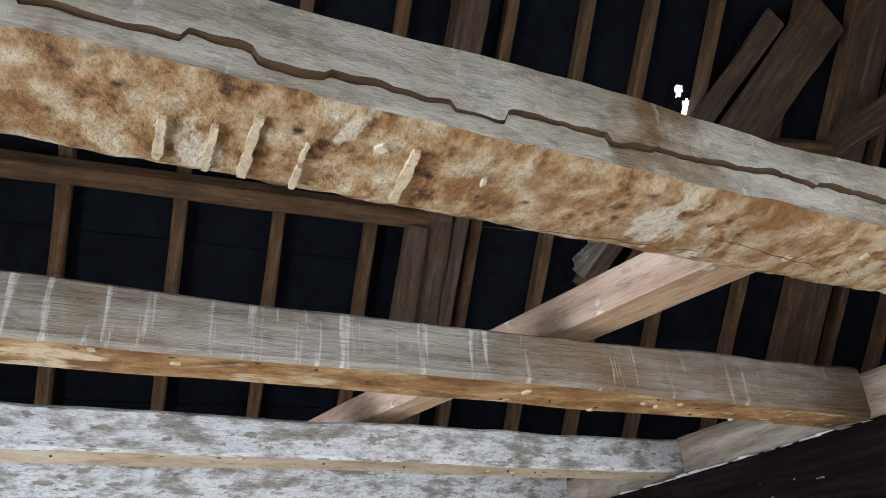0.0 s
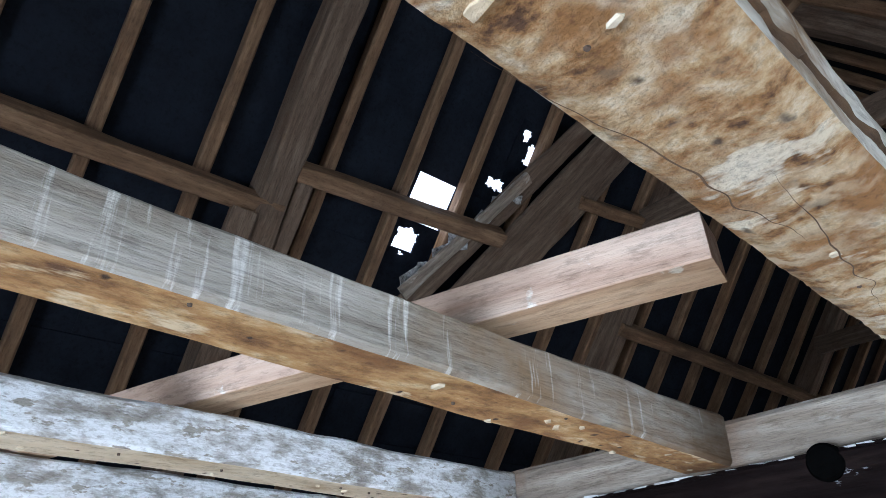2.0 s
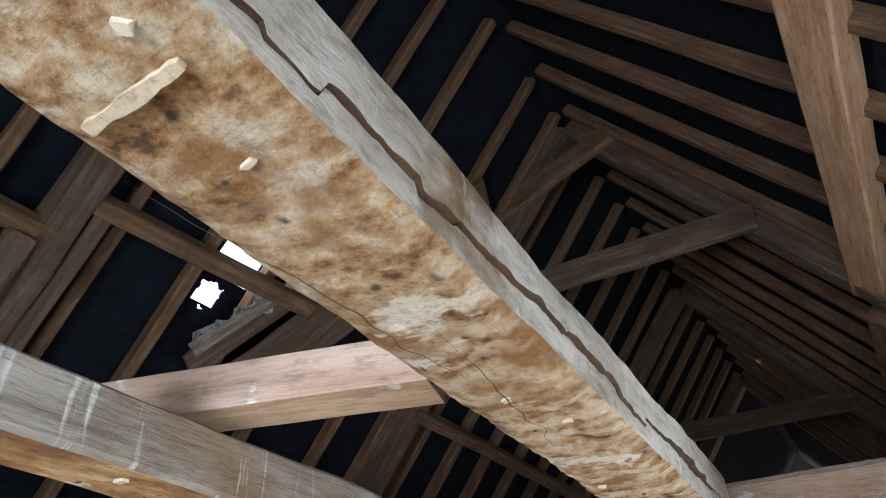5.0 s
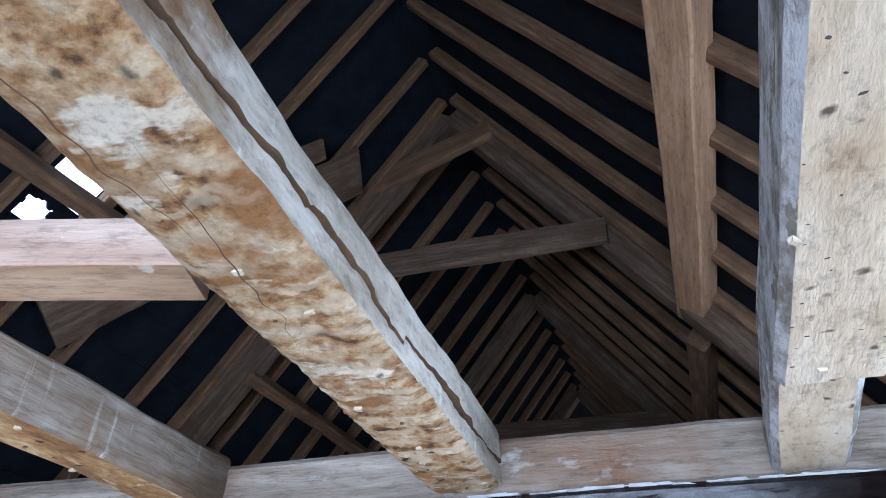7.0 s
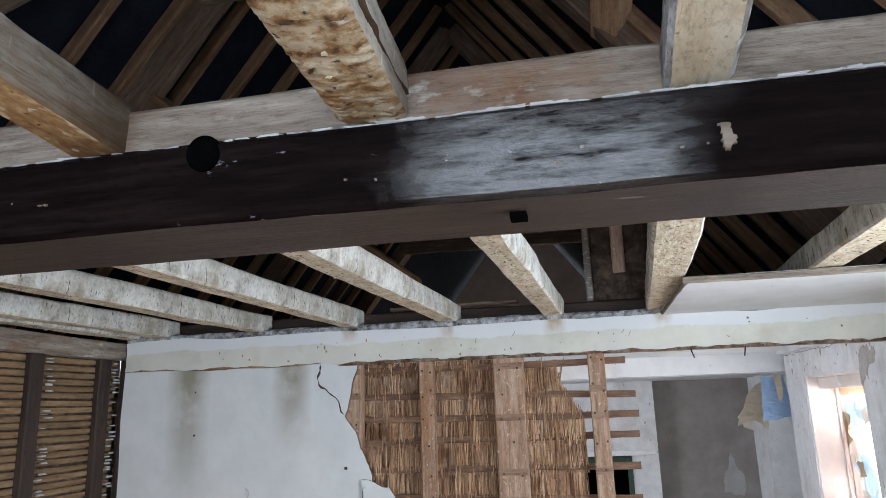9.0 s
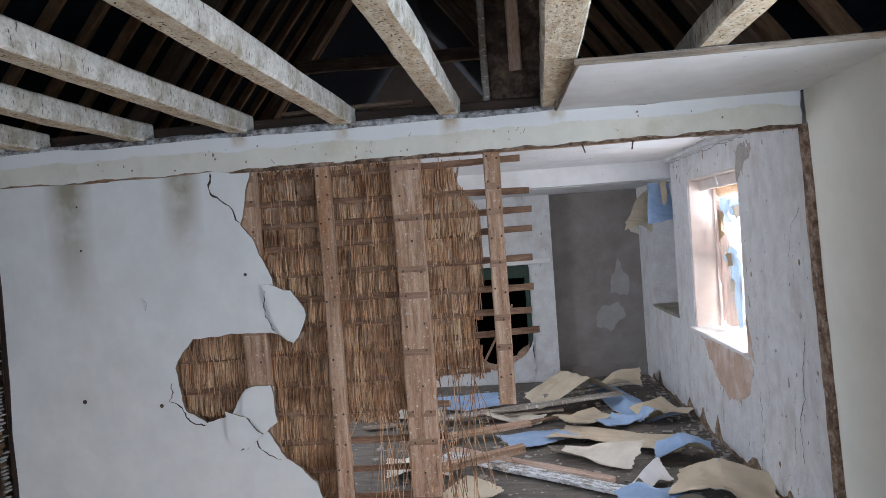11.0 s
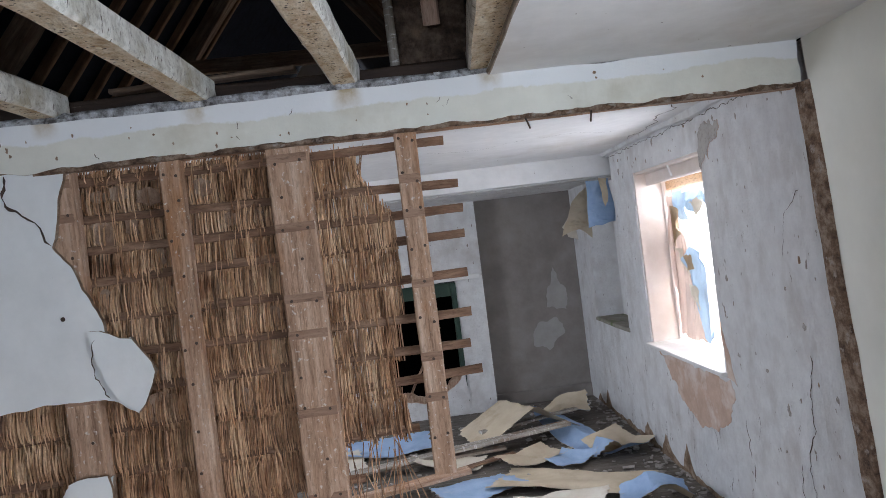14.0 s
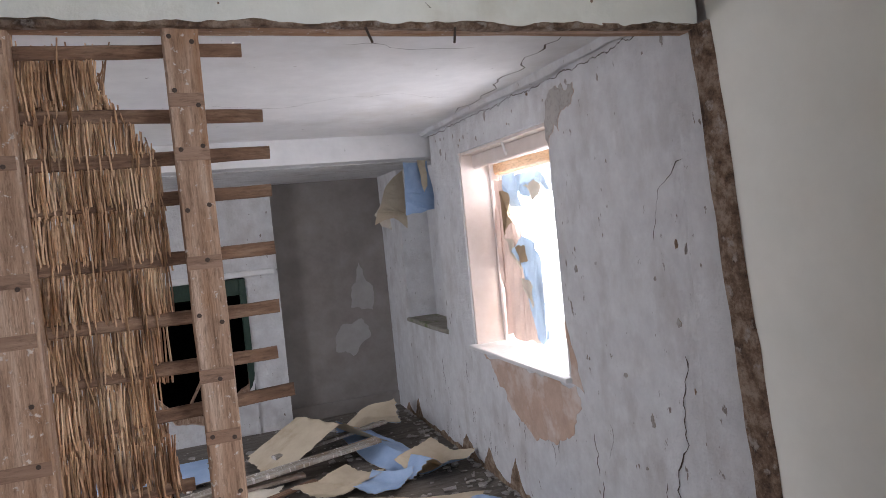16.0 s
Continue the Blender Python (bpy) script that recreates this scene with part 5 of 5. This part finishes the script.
lump_ob("plaster_nibs", [((-2.505, y0 + rnd.uniform(-0.018, 0.018), 2.0 - 0.017 * k + rnd.uniform(-0.004, 0.004)), (0.008, 0.016, rnd.uniform(0.003, 0.009)), 0.0)
                         for y0 in (-0.045, -0.50, -0.955) for k in range(115) if rnd.random() < 0.62], M_LIME, "", "", side_wall)

# ---- scar on the outer wall ----
scar = timber("partition_scar", (NX + 0.006, -0.047, 1.955), (NX + 0.006, -0.225, 0.0), 0.085, 0.018, M_SCAR, 601, 0.013, 0.008, up=(-1, 0, 0), round_=0.003)
tagged(scar, "rough brown scar where the partition was torn from the wall", "wall", kind="structure")

# ---- far room ----
win = thing("window_1", (RX, 1.52, 0.73), "bare pine window with torn paper and a white sill", "window", kind="structure")
WX = 1.68
adopt(boxes_ob("window_reveal", [((RX + 0.01, 2.045, 0.745), (WX, 2.062, 1.86)), ((RX + 0.01, 0.978, 0.745), (WX, 0.990, 1.86)), ((RX + 0.02, 0.98, 1.845), (WX, 2.06, 1.862))], M_PINK), win)
adopt(timber("lintel_board", (RX + 0.10, 0.99, 1.77), (RX + 0.10, 2.045, 1.765), 0.03, 0.08, M_PINK, 611, 0.002, 0.1), win)
adopt(timber("window_frame", (WX, 2.03, 0.75), (WX, 2.03, 1.85), 0.03, 0.05, M_PINK, 612, 0.002, 0.1, up=(-1, 0, 0)), win)
adopt(timber("window_frame", (WX, 1.02, 0.75), (WX, 1.02, 1.85), 0.05, 0.06, M_FRAME, 613, 0.002, 0.1, up=(-1, 0, 0)), win)
adopt(timber("window_frame", (WX, 1.0, 1.72), (WX, 2.04, 1.72), 0.06, 0.06, M_FRAME, 614, 0.002, 0.1), win)
adopt(timber("window_sill", (RX + 0.10, 0.955, 0.725), (RX + 0.10, 2.075, 0.725), 0.27, 0.022, M_WHITE, 615, 0.002, 0.06, round_=0.004), win)
pane = adopt(boxes_ob("pane", [((WX + 0.005, 1.02, 0.76), (WX + 0.009, 2.02, 1.74))], M_GLASS), win)
pane.visible_shadow = False


def torn(outline, x, mat, seed, name, label):
    """A hanging torn sheet: a ragged outline, curled out of its plane."""
    pts = ragged(outline, 3, 0.35, seed)
    bm = bmesh.new()
    f = bm.faces.new([bm.verts.new((x, p.x, p.y)) for p in pts])
    bmesh.ops.triangulate(bm, faces=[f])
    bmesh.ops.subdivide_edges(bm, edges=bm.edges, cuts=1)
    for v in bm.verts:
        v.co.x += 0.045 * noise.noise(Vector((v.co.y * 11, v.co.z * 9, seed))) - 0.01
    me = bpy.data.meshes.new(name)
    bm.to_mesh(me)
    bm.free()
    me.materials.append(mat)
    return adopt(tagged(new(name, me), label), win)


M_BOARD_THIN = thin_paper("pinkish_backlit_board", (0.74, 0.58, 0.50))
torn([(2.0, 0.78), (2.0, 1.68), (1.80, 1.66), (1.74, 1.40), (1.70, 1.15), (1.60, 0.95), (1.52, 0.79)], WX - 0.035, M_BOARD_THIN, 8, "window_board", "pale pinkish board behind the torn paper")
PAPERS = [([(1.93, 1.70), (1.76, 1.69), (1.62, 1.71), (1.46, 1.66), (1.40, 1.58), (1.52, 1.60), (1.60, 1.55), (1.70, 1.61), (1.76, 1.50), (1.86, 1.52), (1.90, 1.60)], 0.060, M_BLUE_THIN, "torn pale blue paper"),
          ([(1.93, 1.62), (1.85, 1.60), (1.80, 1.52), (1.83, 1.44), (1.90, 1.36), (1.94, 1.46)], 0.072, M_TAN_THIN, "torn tan paper"),
          ([(1.95, 1.36), (1.86, 1.34), (1.80, 1.26), (1.74, 1.24), (1.80, 1.18), (1.88, 1.26)], 0.066, M_CREAM_THIN, "curled cream paper"),
          ([(1.82, 1.28), (1.70, 1.36), (1.58, 1.33), (1.53, 1.22), (1.57, 1.12), (1.52, 1.02), (1.56, 0.92), (1.50, 0.84), (1.60, 0.80), (1.66, 0.92), (1.70, 1.02), (1.66, 1.12), (1.76, 1.18)], 0.075, M_BLUE_THIN, "torn pale blue paper"),
          ([(1.76, 1.30), (1.66, 1.31), (1.64, 1.23), (1.70, 1.20), (1.74, 1.23)], 0.090, M_TAN_THIN, "torn tan paper"),
          ([(1.70, 1.14), (1.64, 1.12), (1.60, 1.02), (1.64, 0.98)], 0.088, M_CREAM_THIN, "curled cream paper"),
          ([(1.62, 1.62), (1.50, 1.64), (1.44, 1.57), (1.54, 1.54)], 0.085, M_CREAM_THIN, "curled cream paper")]
for k, (outline, out, mat, label) in enumerate(PAPERS):
    torn([(y - 0.10, z) for y, z in outline], WX - out, mat, 40 + k, "torn_paper", label)
adopt(timber("broken_reveal_edge", (RX + 0.045, 1.004, 0.75), (RX + 0.045, 1.018, 1.77), 0.028, 0.022, M_EDGE, 617, 0.006, 0.015, up=(0, 1, 0), round_=0.003), win)
adopt(timber("hook", (RX + 0.03, 1.52, 1.85), (RX + 0.05, 1.52, 1.78), 0.012, 0.012, M_WHITE, 616, 0.002, 0.01, up=(1, 0, 0)), win)

wall_e = bpy.data.objects["wall_east_far"]
slab("daub_patch", ragged([(1.93, 0.715), (0.93, 0.715), (0.90, 0.62), (1.0, 0.48), (1.20, 0.40), (1.36, 0.36), (1.52, 0.42), (1.68, 0.55), (1.80, 0.62)], 4, 0.42, 3), on_wall_x(RX - 0.003), 0.004, [M_EARTH, M_EARTH], wall_e, "bare tan daub patch")
slab("daub_patch", ragged([(0.972, 1.74), (0.972, 1.92), (0.90, 1.98), (0.80, 1.95), (0.74, 1.97), (0.76, 1.90), (0.84, 1.88), (0.88, 1.80), (0.92, 1.83)], 3, 0.5, 4), on_wall_x(RX - 0.003), 0.004, [M_GREYPATCH, M_EARTH], wall_e, "bare grey plaster patch")
slab("daub_patch", ragged([(0.972, 1.0), (0.92, 0.86), (0.87, 0.70), (0.972, 0.72)], 2, 0.2, 5), on_wall_x(RX - 0.003), 0.004, [M_EARTH, M_EARTH], wall_e, "bare tan daub patch")
EF = on_wall_x(RX - 0.0015)
crack([(0.12 + 0.08 * i, 2.026 + 0.008 * noise.noise(Vector((i * 0.6, 2, 4)))) for i in range(31)], EF, 0.0022, wall_e, 13)
crack([(0.12, 1.60), (0.27, 1.50), (0.31, 1.33)], EF, 0.0016, wall_e, 11)
crack([(0.20, 0.95), (0.23, 0.78), (0.22, 0.65), (0.30, 0.47), (0.28, 0.30)], EF, 0.003, wall_e, 12)
for k in range(26):
    r = random.Random(700 + k)
    y0, z0 = r.uniform(0.3, 3.4), r.uniform(0.1, 0.7)
    crack([(y0, z0), (y0 + r.uniform(-0.02, 0.04), z0 - r.uniform(0.05, 0.2))], EF, r.uniform(0.001, 0.003), wall_e, 20 + k)
# niche beside the window
niche = thing("niche_sill", (RX, 2.94, 0.76), "mossy grey stone sill of a blocked window niche", "sill")
adopt(timber("slab", (RX + 0.10, 2.50, 0.755), (RX + 0.10, 3.38, 0.755), 0.24, 0.03, M_MOSS, 621, 0.004, 0.05), niche)
# skirting in the alcove and along the white wall
tagged(timber("baseboard", (0.56, 3.905, 0.0), (RX, 3.905, 0.0), 0.02, 0.12, M_GREY, 622, 0.002, 0.1), "dusty grey baseboard", "baseboard", kind="structure")
# rail and frame of the opening in the white wall
op = thing("opening_frame", (-0.05, 3.79, 0.12), "white rail and dark green frame round a broken opening", "frame")
adopt(timber("top_rail", (-0.55, 3.785, 1.20), (0.52, 3.785, 1.215), 0.035, 0.045, M_WHITE, 631, 0.002, 0.1), op)
adopt(boxes_ob("green_frame", [((0.255, 3.79, 0.12), (0.30, 3.90, 1.20)), ((-0.42, 3.82, 1.08), (0.255, 3.90, 1.20))], M_GREEN), op)
slab("broken_panel", ragged([(0.30, 0.46), (0.24, 0.32), (0.10, 0.22), (-0.10, 0.14), (-0.3, 0.18), (-0.42, 0.36), (-0.42, 0.0), (0.30, 0.0)], 3, 0.2, 6), on_wall_y(3.785), 0.03, [M_LIME, M_EARTH], op, "broken white panel with brown edge")
slab("torn_core", ragged([(0.32, 0.54), (0.25, 0.39), (0.12, 0.28), (-0.10, 0.20), (-0.3, 0.25), (-0.42, 0.42), (-0.42, 0.0), (0.30, 0.0)], 3, 0.25, 7), on_wall_y(3.819), 0.02, [M_DAUB, M_DAUB], op, "torn brown core of the panel")

# peeling paper in the top corner
peel = thing("peeling_wallpaper", (1.40, 2.9, 1.70), "peeling blue and tan wallpaper hanging from the corner", "wallpaper")


def curl(outline, y, mats, seed, bend, name):
    """A torn strip that faces the room's length, curling forward towards its foot."""
    pts = ragged(outline, 2, 0.12, seed)
    bm = bmesh.new()
    vs = [bm.verts.new((p.x, y, p.y)) for p in pts]
    for a, b, c in tessellate_polygon([[Vector((p.x, p.y, 0)) for p in pts]]):
        bm.faces.new((vs[a], vs[b], vs[c]))
    bmesh.ops.subdivide_edges(bm, edges=bm.edges, cuts=2)
    top = max(v.co.z for v in bm.verts)
    for v in bm.verts:
        v.co.y += -bend * (top - v.co.z) + 0.5 * (v.co.x - 1.3) + 0.03 * noise.noise(Vector((v.co.x * 9, v.co.z * 9, seed)))
    me = bpy.data.meshes.new(name)
    bm.to_mesh(me)
    bm.free()
    me.materials.append(mats)
    return adopt(new(name, me), peel)


curl([(1.265, 1.88), (1.46, 1.89), (1.475, 1.57), (1.24, 1.54)], 2.56, M_BLUE, 1, 0.1, "blue_strip")
curl([(1.23, 1.76), (1.385, 1.87), (1.35, 1.46), (1.25, 1.54), (1.09, 1.50), (1.16, 1.62)], 2.92, M_TAN, 2, 0.2, "tan_strip")
curl([(1.17, 1.64), (1.24, 1.62), (1.23, 1.46), (1.15, 1.49), (1.11, 1.57)], 2.90, M_CREAMPAPER, 4, 0.25, "cream_strip")
curl([(1.36, 1.89), (1.43, 1.89), (1.41, 1.72), (1.38, 1.68)], 2.50, M_TAN, 3, 0.15, "tan_strip")


# ---- debris on the far floor ----
def sheet(name, cx, cy, w, l, turn, top, under, seed, lift=0.05, fold=0.0, label="", category="paper", base=0.004):
    """A crumpled sheet of two papered faces lying on the floor."""
    n = 22
    r = random.Random(seed)
    verts, faces, mids = [], [], []
    creases = [(math.cos(a), math.sin(a), r.uniform(-0.3, 0.3), r.uniform(0.4, 1.3) * r.choice((1, 1, -0.6))) for a in (r.random() * 3.14 for _ in range(4))]
    jag = [r.uniform(-0.02, 0.02) for _ in range(4 * n + 8)]
    for side in range(2):
        for i in range(n + 1):
            for j in range(n + 1):
                u, v = i / n - 0.5, j / n - 0.5
                x, y = u * w, v * l
                if j in (0, n):
                    y += jag[i + (n + 1) * (j > 0)] * l
                if i in (0, n):
                    x += jag[2 * n + 2 + j + (n + 1) * (i > 0)] * w
                h = 0.35 * lift * noise.noise(Vector((u * 2.3 + seed, v * 2.1, seed * 1.7)))
                for cx_, cy_, off, k in creases:
                    h += lift * k * abs(cx_ * u + cy_ * v - off)
                h += fold * max(0.0, 1 - abs(u * 1.8 + 0.25 * v))
                verts.append((x, y, h + (0.0 if side else 0.003)))
    for side in range(2):
        o = side * (n + 1) ** 2
        for i in range(n):
            for j in range(n):
                a = o + i * (n + 1) + j
                q = (a, a + n + 1, a + n + 2, a + 1)
                faces.append(q if side == 0 else q[::-1])
                mids.append(side)
    low = min(v[2] for v in verts)
    verts = [(x, y, z - low) for x, y, z in verts]
    ob = mesh_ob(name, verts, faces, [top, under], at=pose(cx, cy, base, 0, 0, turn), mids=mids)
    ob.data.polygons.foreach_set("use_smooth", [True] * len(faces))
    ob.data.set_sharp_from_angle(angle=radians(16))
    return tagged(ob, label, category, "torn paper on the floor")


sheet("wallpaper_sheet", 0.62, 2.86, 0.85, 0.46, 12, M_TAN, M_TAN, 1, 0.03, 0.27, "stiff tan wallpaper tented into a fold")
sheet("wallpaper_sheet", 1.00, 2.60, 0.26, 0.95, 14, M_BLUE, M_TAN, 2, 0.09, 0.05, "crumpled blue wallpaper lying on the floor")
sheet("wallpaper_sheet", 1.20, 2.25, 0.34, 0.36, 30, M_TAN, M_BLUE, 3, 0.07, 0.0, "crumpled tan wallpaper lying on the floor")
sheet("wallpaper_sheet", 1.02, 3.25, 0.45, 0.30, -10, M_TAN, M_BLUE, 4, 0.10, 0.04, "crumpled tan wallpaper lying on the floor")
sheet("wallpaper_sheet", 0.20, 1.84, 0.52, 0.34, 25, M_BLUE, M_TAN, 5, 0.04, 0.0, "flat blue wallpaper sheet on the floor")
sheet("wallpaper_sheet", 0.76, 1.74, 0.95, 0.42, -28, M_TAN, M_TAN, 6, 0.06, 0.0, "long tan wallpaper strip on the floor")
sheet("wallpaper_sheet", 0.56, 1.36, 0.62, 0.22, -38, M_CREAMPAPER, M_TAN, 7, 0.07, 0.04, "rolled cream paper strip on the floor")
sheet("wallpaper_sheet", 1.14, 0.56, 0.52, 0.60, -20, M_TAN, M_BLUE, 8, 0.15, 0.08, "large crumpled tan wallpaper heap")
sheet("wallpaper_sheet", 0.80, 0.86, 0.16, 0.30, -40, M_WHITE, M_TAN, 9, 0.05, 0.12, "folded white paper beside the heap")
sheet("wallpaper_sheet", 1.12, 1.30, 0.36, 0.24, -10, M_BLUE, M_TAN, 10, 0.08, 0.06, "blue wallpaper scrap beside the heap")
sheet("wallpaper_sheet", 0.78, 0.50, 0.38, 0.32, 20, M_BLUE, M_TAN, 11, 0.08, 0.05, "crumpled blue wallpaper lying on the floor")
sheet("wallpaper_sheet", -0.45, 2.95, 0.75, 0.40, 5, M_BLUE, M_TAN, 12, 0.07, 0.0, "crumpled blue wallpaper lying on the floor")
sheet("wallpaper_sheet", -0.85, 2.65, 0.55, 0.35, 15, M_CREAMPAPER, M_TAN, 13, 0.06, 0.0, "cream paper lying on the floor")
sheet("wallpaper_sheet", 0.62, 2.28, 0.50, 0.30, 40, M_TAN, M_CREAMPAPER, 14, 0.06, 0.0, "crumpled tan wallpaper lying on the floor")
sheet("wallpaper_sheet", 0.05, 2.35, 0.45, 0.28, -20, M_CREAMPAPER, M_TAN, 15, 0.05, 0.0, "cream paper lying on the floor")
sheet("wallpaper_sheet", 0.85, 2.12, 0.35, 0.26, 60, M_BLUE, M_TAN, 16, 0.05, 0.0, "crumpled blue wallpaper lying on the floor")
sheet("wallpaper_sheet", -0.62, 1.25, 0.42, 0.40, 10, M_CREAMPAPER, M_WHITE, 17, 0.07, 0.05, "crumpled white paper lying on the floor")
sheet("wallpaper_sheet", -0.30, 0.75, 0.40, 0.30, 50, M_TAN, M_CREAMPAPER, 18, 0.06, 0.04, "torn tan board on the floor")


def plank(p0, p1, w, h, mats, seed, label):
    return tagged(timber("loose_plank", p0, p1, w, h, mats, seed, 0.003, 0.06, round_=0.003), label, "plank", "loose planks on the floor")


plank((-0.70, 2.30, 0.05), (0.95, 2.64, 0.12), 0.10, 0.022, M_SIDE, 701, "grey white painted plank lying on debris")
plank((-0.75, 1.80, 0.03), (0.16, 2.03, 0.07), 0.10, 0.03, M_STUD, 702, "pinkish brown plank lying on debris")
plank((-0.45, 1.52, 0.02), (0.68, 0.70, 0.02), 0.11, 0.025, M_SIDE_WHITE, 703, "white painted moulded board on the floor")
plank((-0.42, 1.62, 0.02), (0.60, 0.90, 0.02), 0.07, 0.03, M_NEW, 704, "pinkish bare board on the floor")
plank((-0.60, 1.10, 0.03), (0.09, 1.31, 0.10), 0.06, 0.05, M_STUD, 705, "brown lath end lying on debris")
plank((-1.2, 2.30, 0.02), (0.45, 2.52, 0.04), 0.07, 0.02, M_OLD, 706, "grey brown plank on the floor")
plank((-0.9, 0.62, 0.01), (0.75, 0.42, 0.02), 0.10, 0.025, M_OLD, 707, "dusty dark board on the floor")
plank((-0.2, 2.10, 0.01), (0.5, 2.40, 0.03), 0.05, 0.015, M_LATH, 708, "short lath on the floor")
plank((0.3, 2.75, 0.10), (1.1, 3.05, 0.11), 0.06, 0.02, M_SIDE, 709, "grey white painted plank lying on debris")
rnd = random.Random(90)
bits = []
for _ in range(330):
    u = rnd.random()
    x, y = rnd.uniform(-1.0, 1.40), rnd.uniform(0.15, 3.5)
    k = rnd.choice((0.004, 0.006, 0.010, 0.020))
    bits.append(((x, y, 0.0), (k * rnd.uniform(0.6, 1.6), k, k * 0.5), rnd.random() * 3))
lump_ob("plaster_crumbs", bits, M_GREYPATCH, "scattered white plaster crumbs on the floor", "rubble")
bits = [((RX - rnd.random() ** 2 * 0.20, rnd.uniform(0.3, 3.7), 0.0), (rnd.uniform(0.004, 0.022), rnd.uniform(0.004, 0.02), rnd.uniform(0.002, 0.012)), rnd.random() * 3) for _ in range(150)]
lump_ob("wall_foot_rubble", bits, M_GREYPATCH, "crumbled plaster rubble along the wall foot", "rubble")
# plaster broken away along the wall foot
pts = [(0.2, 0.0)] + [(0.2 + 0.09 * i, 0.03 + 0.26 * max(0.0, noise.noise(Vector((i * 0.53, 5, 2))))) for i in range(39)] + [(3.7, 0.0)]
slab("bare_wall_foot", ragged(pts, 3, 0.2, 12), on_wall_x(RX - 0.003), 0.003, [M_EDGE, M_EDGE], wall_e, "bare crumbling wall foot")
tagged(timber("cornice", (RX - 0.012, 0.06, 2.035), (RX - 0.012, 2.62, 2.035), 0.045, 0.05, M_LIME, 811, 0.020, 0.02, round_=0.004), "crumbling plaster joint between wall and ceiling", "trim", kind="structure")
far_n = bpy.data.objects["wall_north_far"]
slab("pale_patch", ragged([(1.22, 1.22), (1.32, 0.98), (1.30, 0.82), (1.12, 0.86), (1.14, 1.02)], 3, 0.3, 21), on_wall_y(3.917), 0.004, [M_GREYPATCH2, M_GREY], far_n, "pale plaster patch")
slab("pale_patch", ragged([(1.20, 0.76), (1.26, 0.60), (1.10, 0.46), (0.96, 0.52), (1.02, 0.72)], 3, 0.3, 22), on_wall_y(3.917), 0.004, [M_GREYPATCH2, M_GREY], far_n, "pale plaster patch")
rnd = random.Random(61)
for k in range(7):
    a = Vector((-2.46 + 0.05 * k, -1.74 + 0.06 * k, 3.36 + 0.075 * k))
    tagged(timber("broken_slate", a, a + Vector((rnd.uniform(-0.05, 0.1), rnd.uniform(0.05, 0.14), rnd.uniform(-0.05, 0.12))), rnd.uniform(0.05, 0.10), 0.008, M_MORTAR, 900 + k, 0.004, 0.03, up=(rnd.uniform(-1, 0), rnd.uniform(-0.5, 0.5), 1), round_=0.002), "broken grey slate hanging below the gap in the roof", "slate", "broken slates")
# broken edge of the remaining ceiling panel
panel = bpy.data.objects["ceiling_panel"]
adopt(timber("broken_edge", (0.30, -0.922, 2.102), (NX, -0.922, 2.103), 0.012, 0.022, M_OLD, 821, 0.004, 0.012, round_=0.003), panel)
adopt(timber("broken_edge", (0.312, -0.92, 2.102), (0.312, -0.03, 2.103), 0.010, 0.020, M_OLD, 822, 0.003, 0.012, round_=0.003), panel)


def on_ceiling(z):
    return lambda u, v, d: (u, v, z - d)


far_c = bpy.data.objects["ceiling_far"]
CF = on_ceiling(2.0685)
crack([(0.50, 0.55), (0.78, 0.62), (0.98, 0.60)], CF, 0.0014, far_c, 51)
crack([(0.1, 1.5), (0.5, 1.55), (0.9, 1.35), (1.2, 1.45)], CF, 0.0010, far_c, 52)
crack([(1.25, 0.45), (1.33, 0.9), (1.38, 1.3), (1.40, 1.9)], CF, 0.0035, far_c, 53)
# small flakes lost from the outer wall, most along its top
def blot(u, v, r, seed):
    """An uneven round outline of radius about r."""
    q = random.Random(seed)
    sx, sy = q.uniform(0.5, 1.2), q.uniform(0.8, 1.8)
    return [(u + r * sx * (1 + q.uniform(-0.35, 0.35)) * math.cos(a), v + r * sy * (1 + q.uniform(-0.35, 0.35)) * math.sin(a)) for a in (2 * math.pi * i / 11 for i in range(11))]


for k in range(30):
    r = random.Random(1200 + k)
    u, v = (0.12 + 2.3 * r.random(), r.uniform(1.90, 2.03)) if k < 20 else (r.uniform(0.12, 0.88), r.uniform(0.15, 1.8))
    slab("flake", ragged(blot(u, v, r.uniform(0.004, 0.016), k), 2, 0.4, 1300 + k), on_wall_x(RX - 0.0018), 0.0012, [M_GREYPATCH if k % 3 else M_EDGE, M_EDGE], wall_e)
# chips and scratches in the plaster of the partition's head
for k in range(30):
    r = random.Random(1500 + k)
    u, v = r.uniform(-1.9, 1.3), r.uniform(1.965, 2.085)
    slab("chip", ragged(blot(u, v, r.uniform(0.002, 0.006), 90 + k), 2, 0.5, 1600 + k), on_wall_y(-0.0435), 0.0012, [M_EDGE, M_EDGE], head)
for k in range(7):
    r = random.Random(1550 + k)
    u, v = r.uniform(-1.5, 1.2), r.uniform(1.99, 2.08)
    crack([(u, v), (u + r.uniform(-0.02, 0.03), v - r.uniform(0.01, 0.03))], on_wall_y(-0.0432), 0.0012, head, 70 + k)
# broken boards beyond the opening
plank((-0.30, 4.30, 0.0), (0.12, 4.25, 0.75), 0.12, 0.02, M_STUD, 831, "brown board leaning in the dark opening")
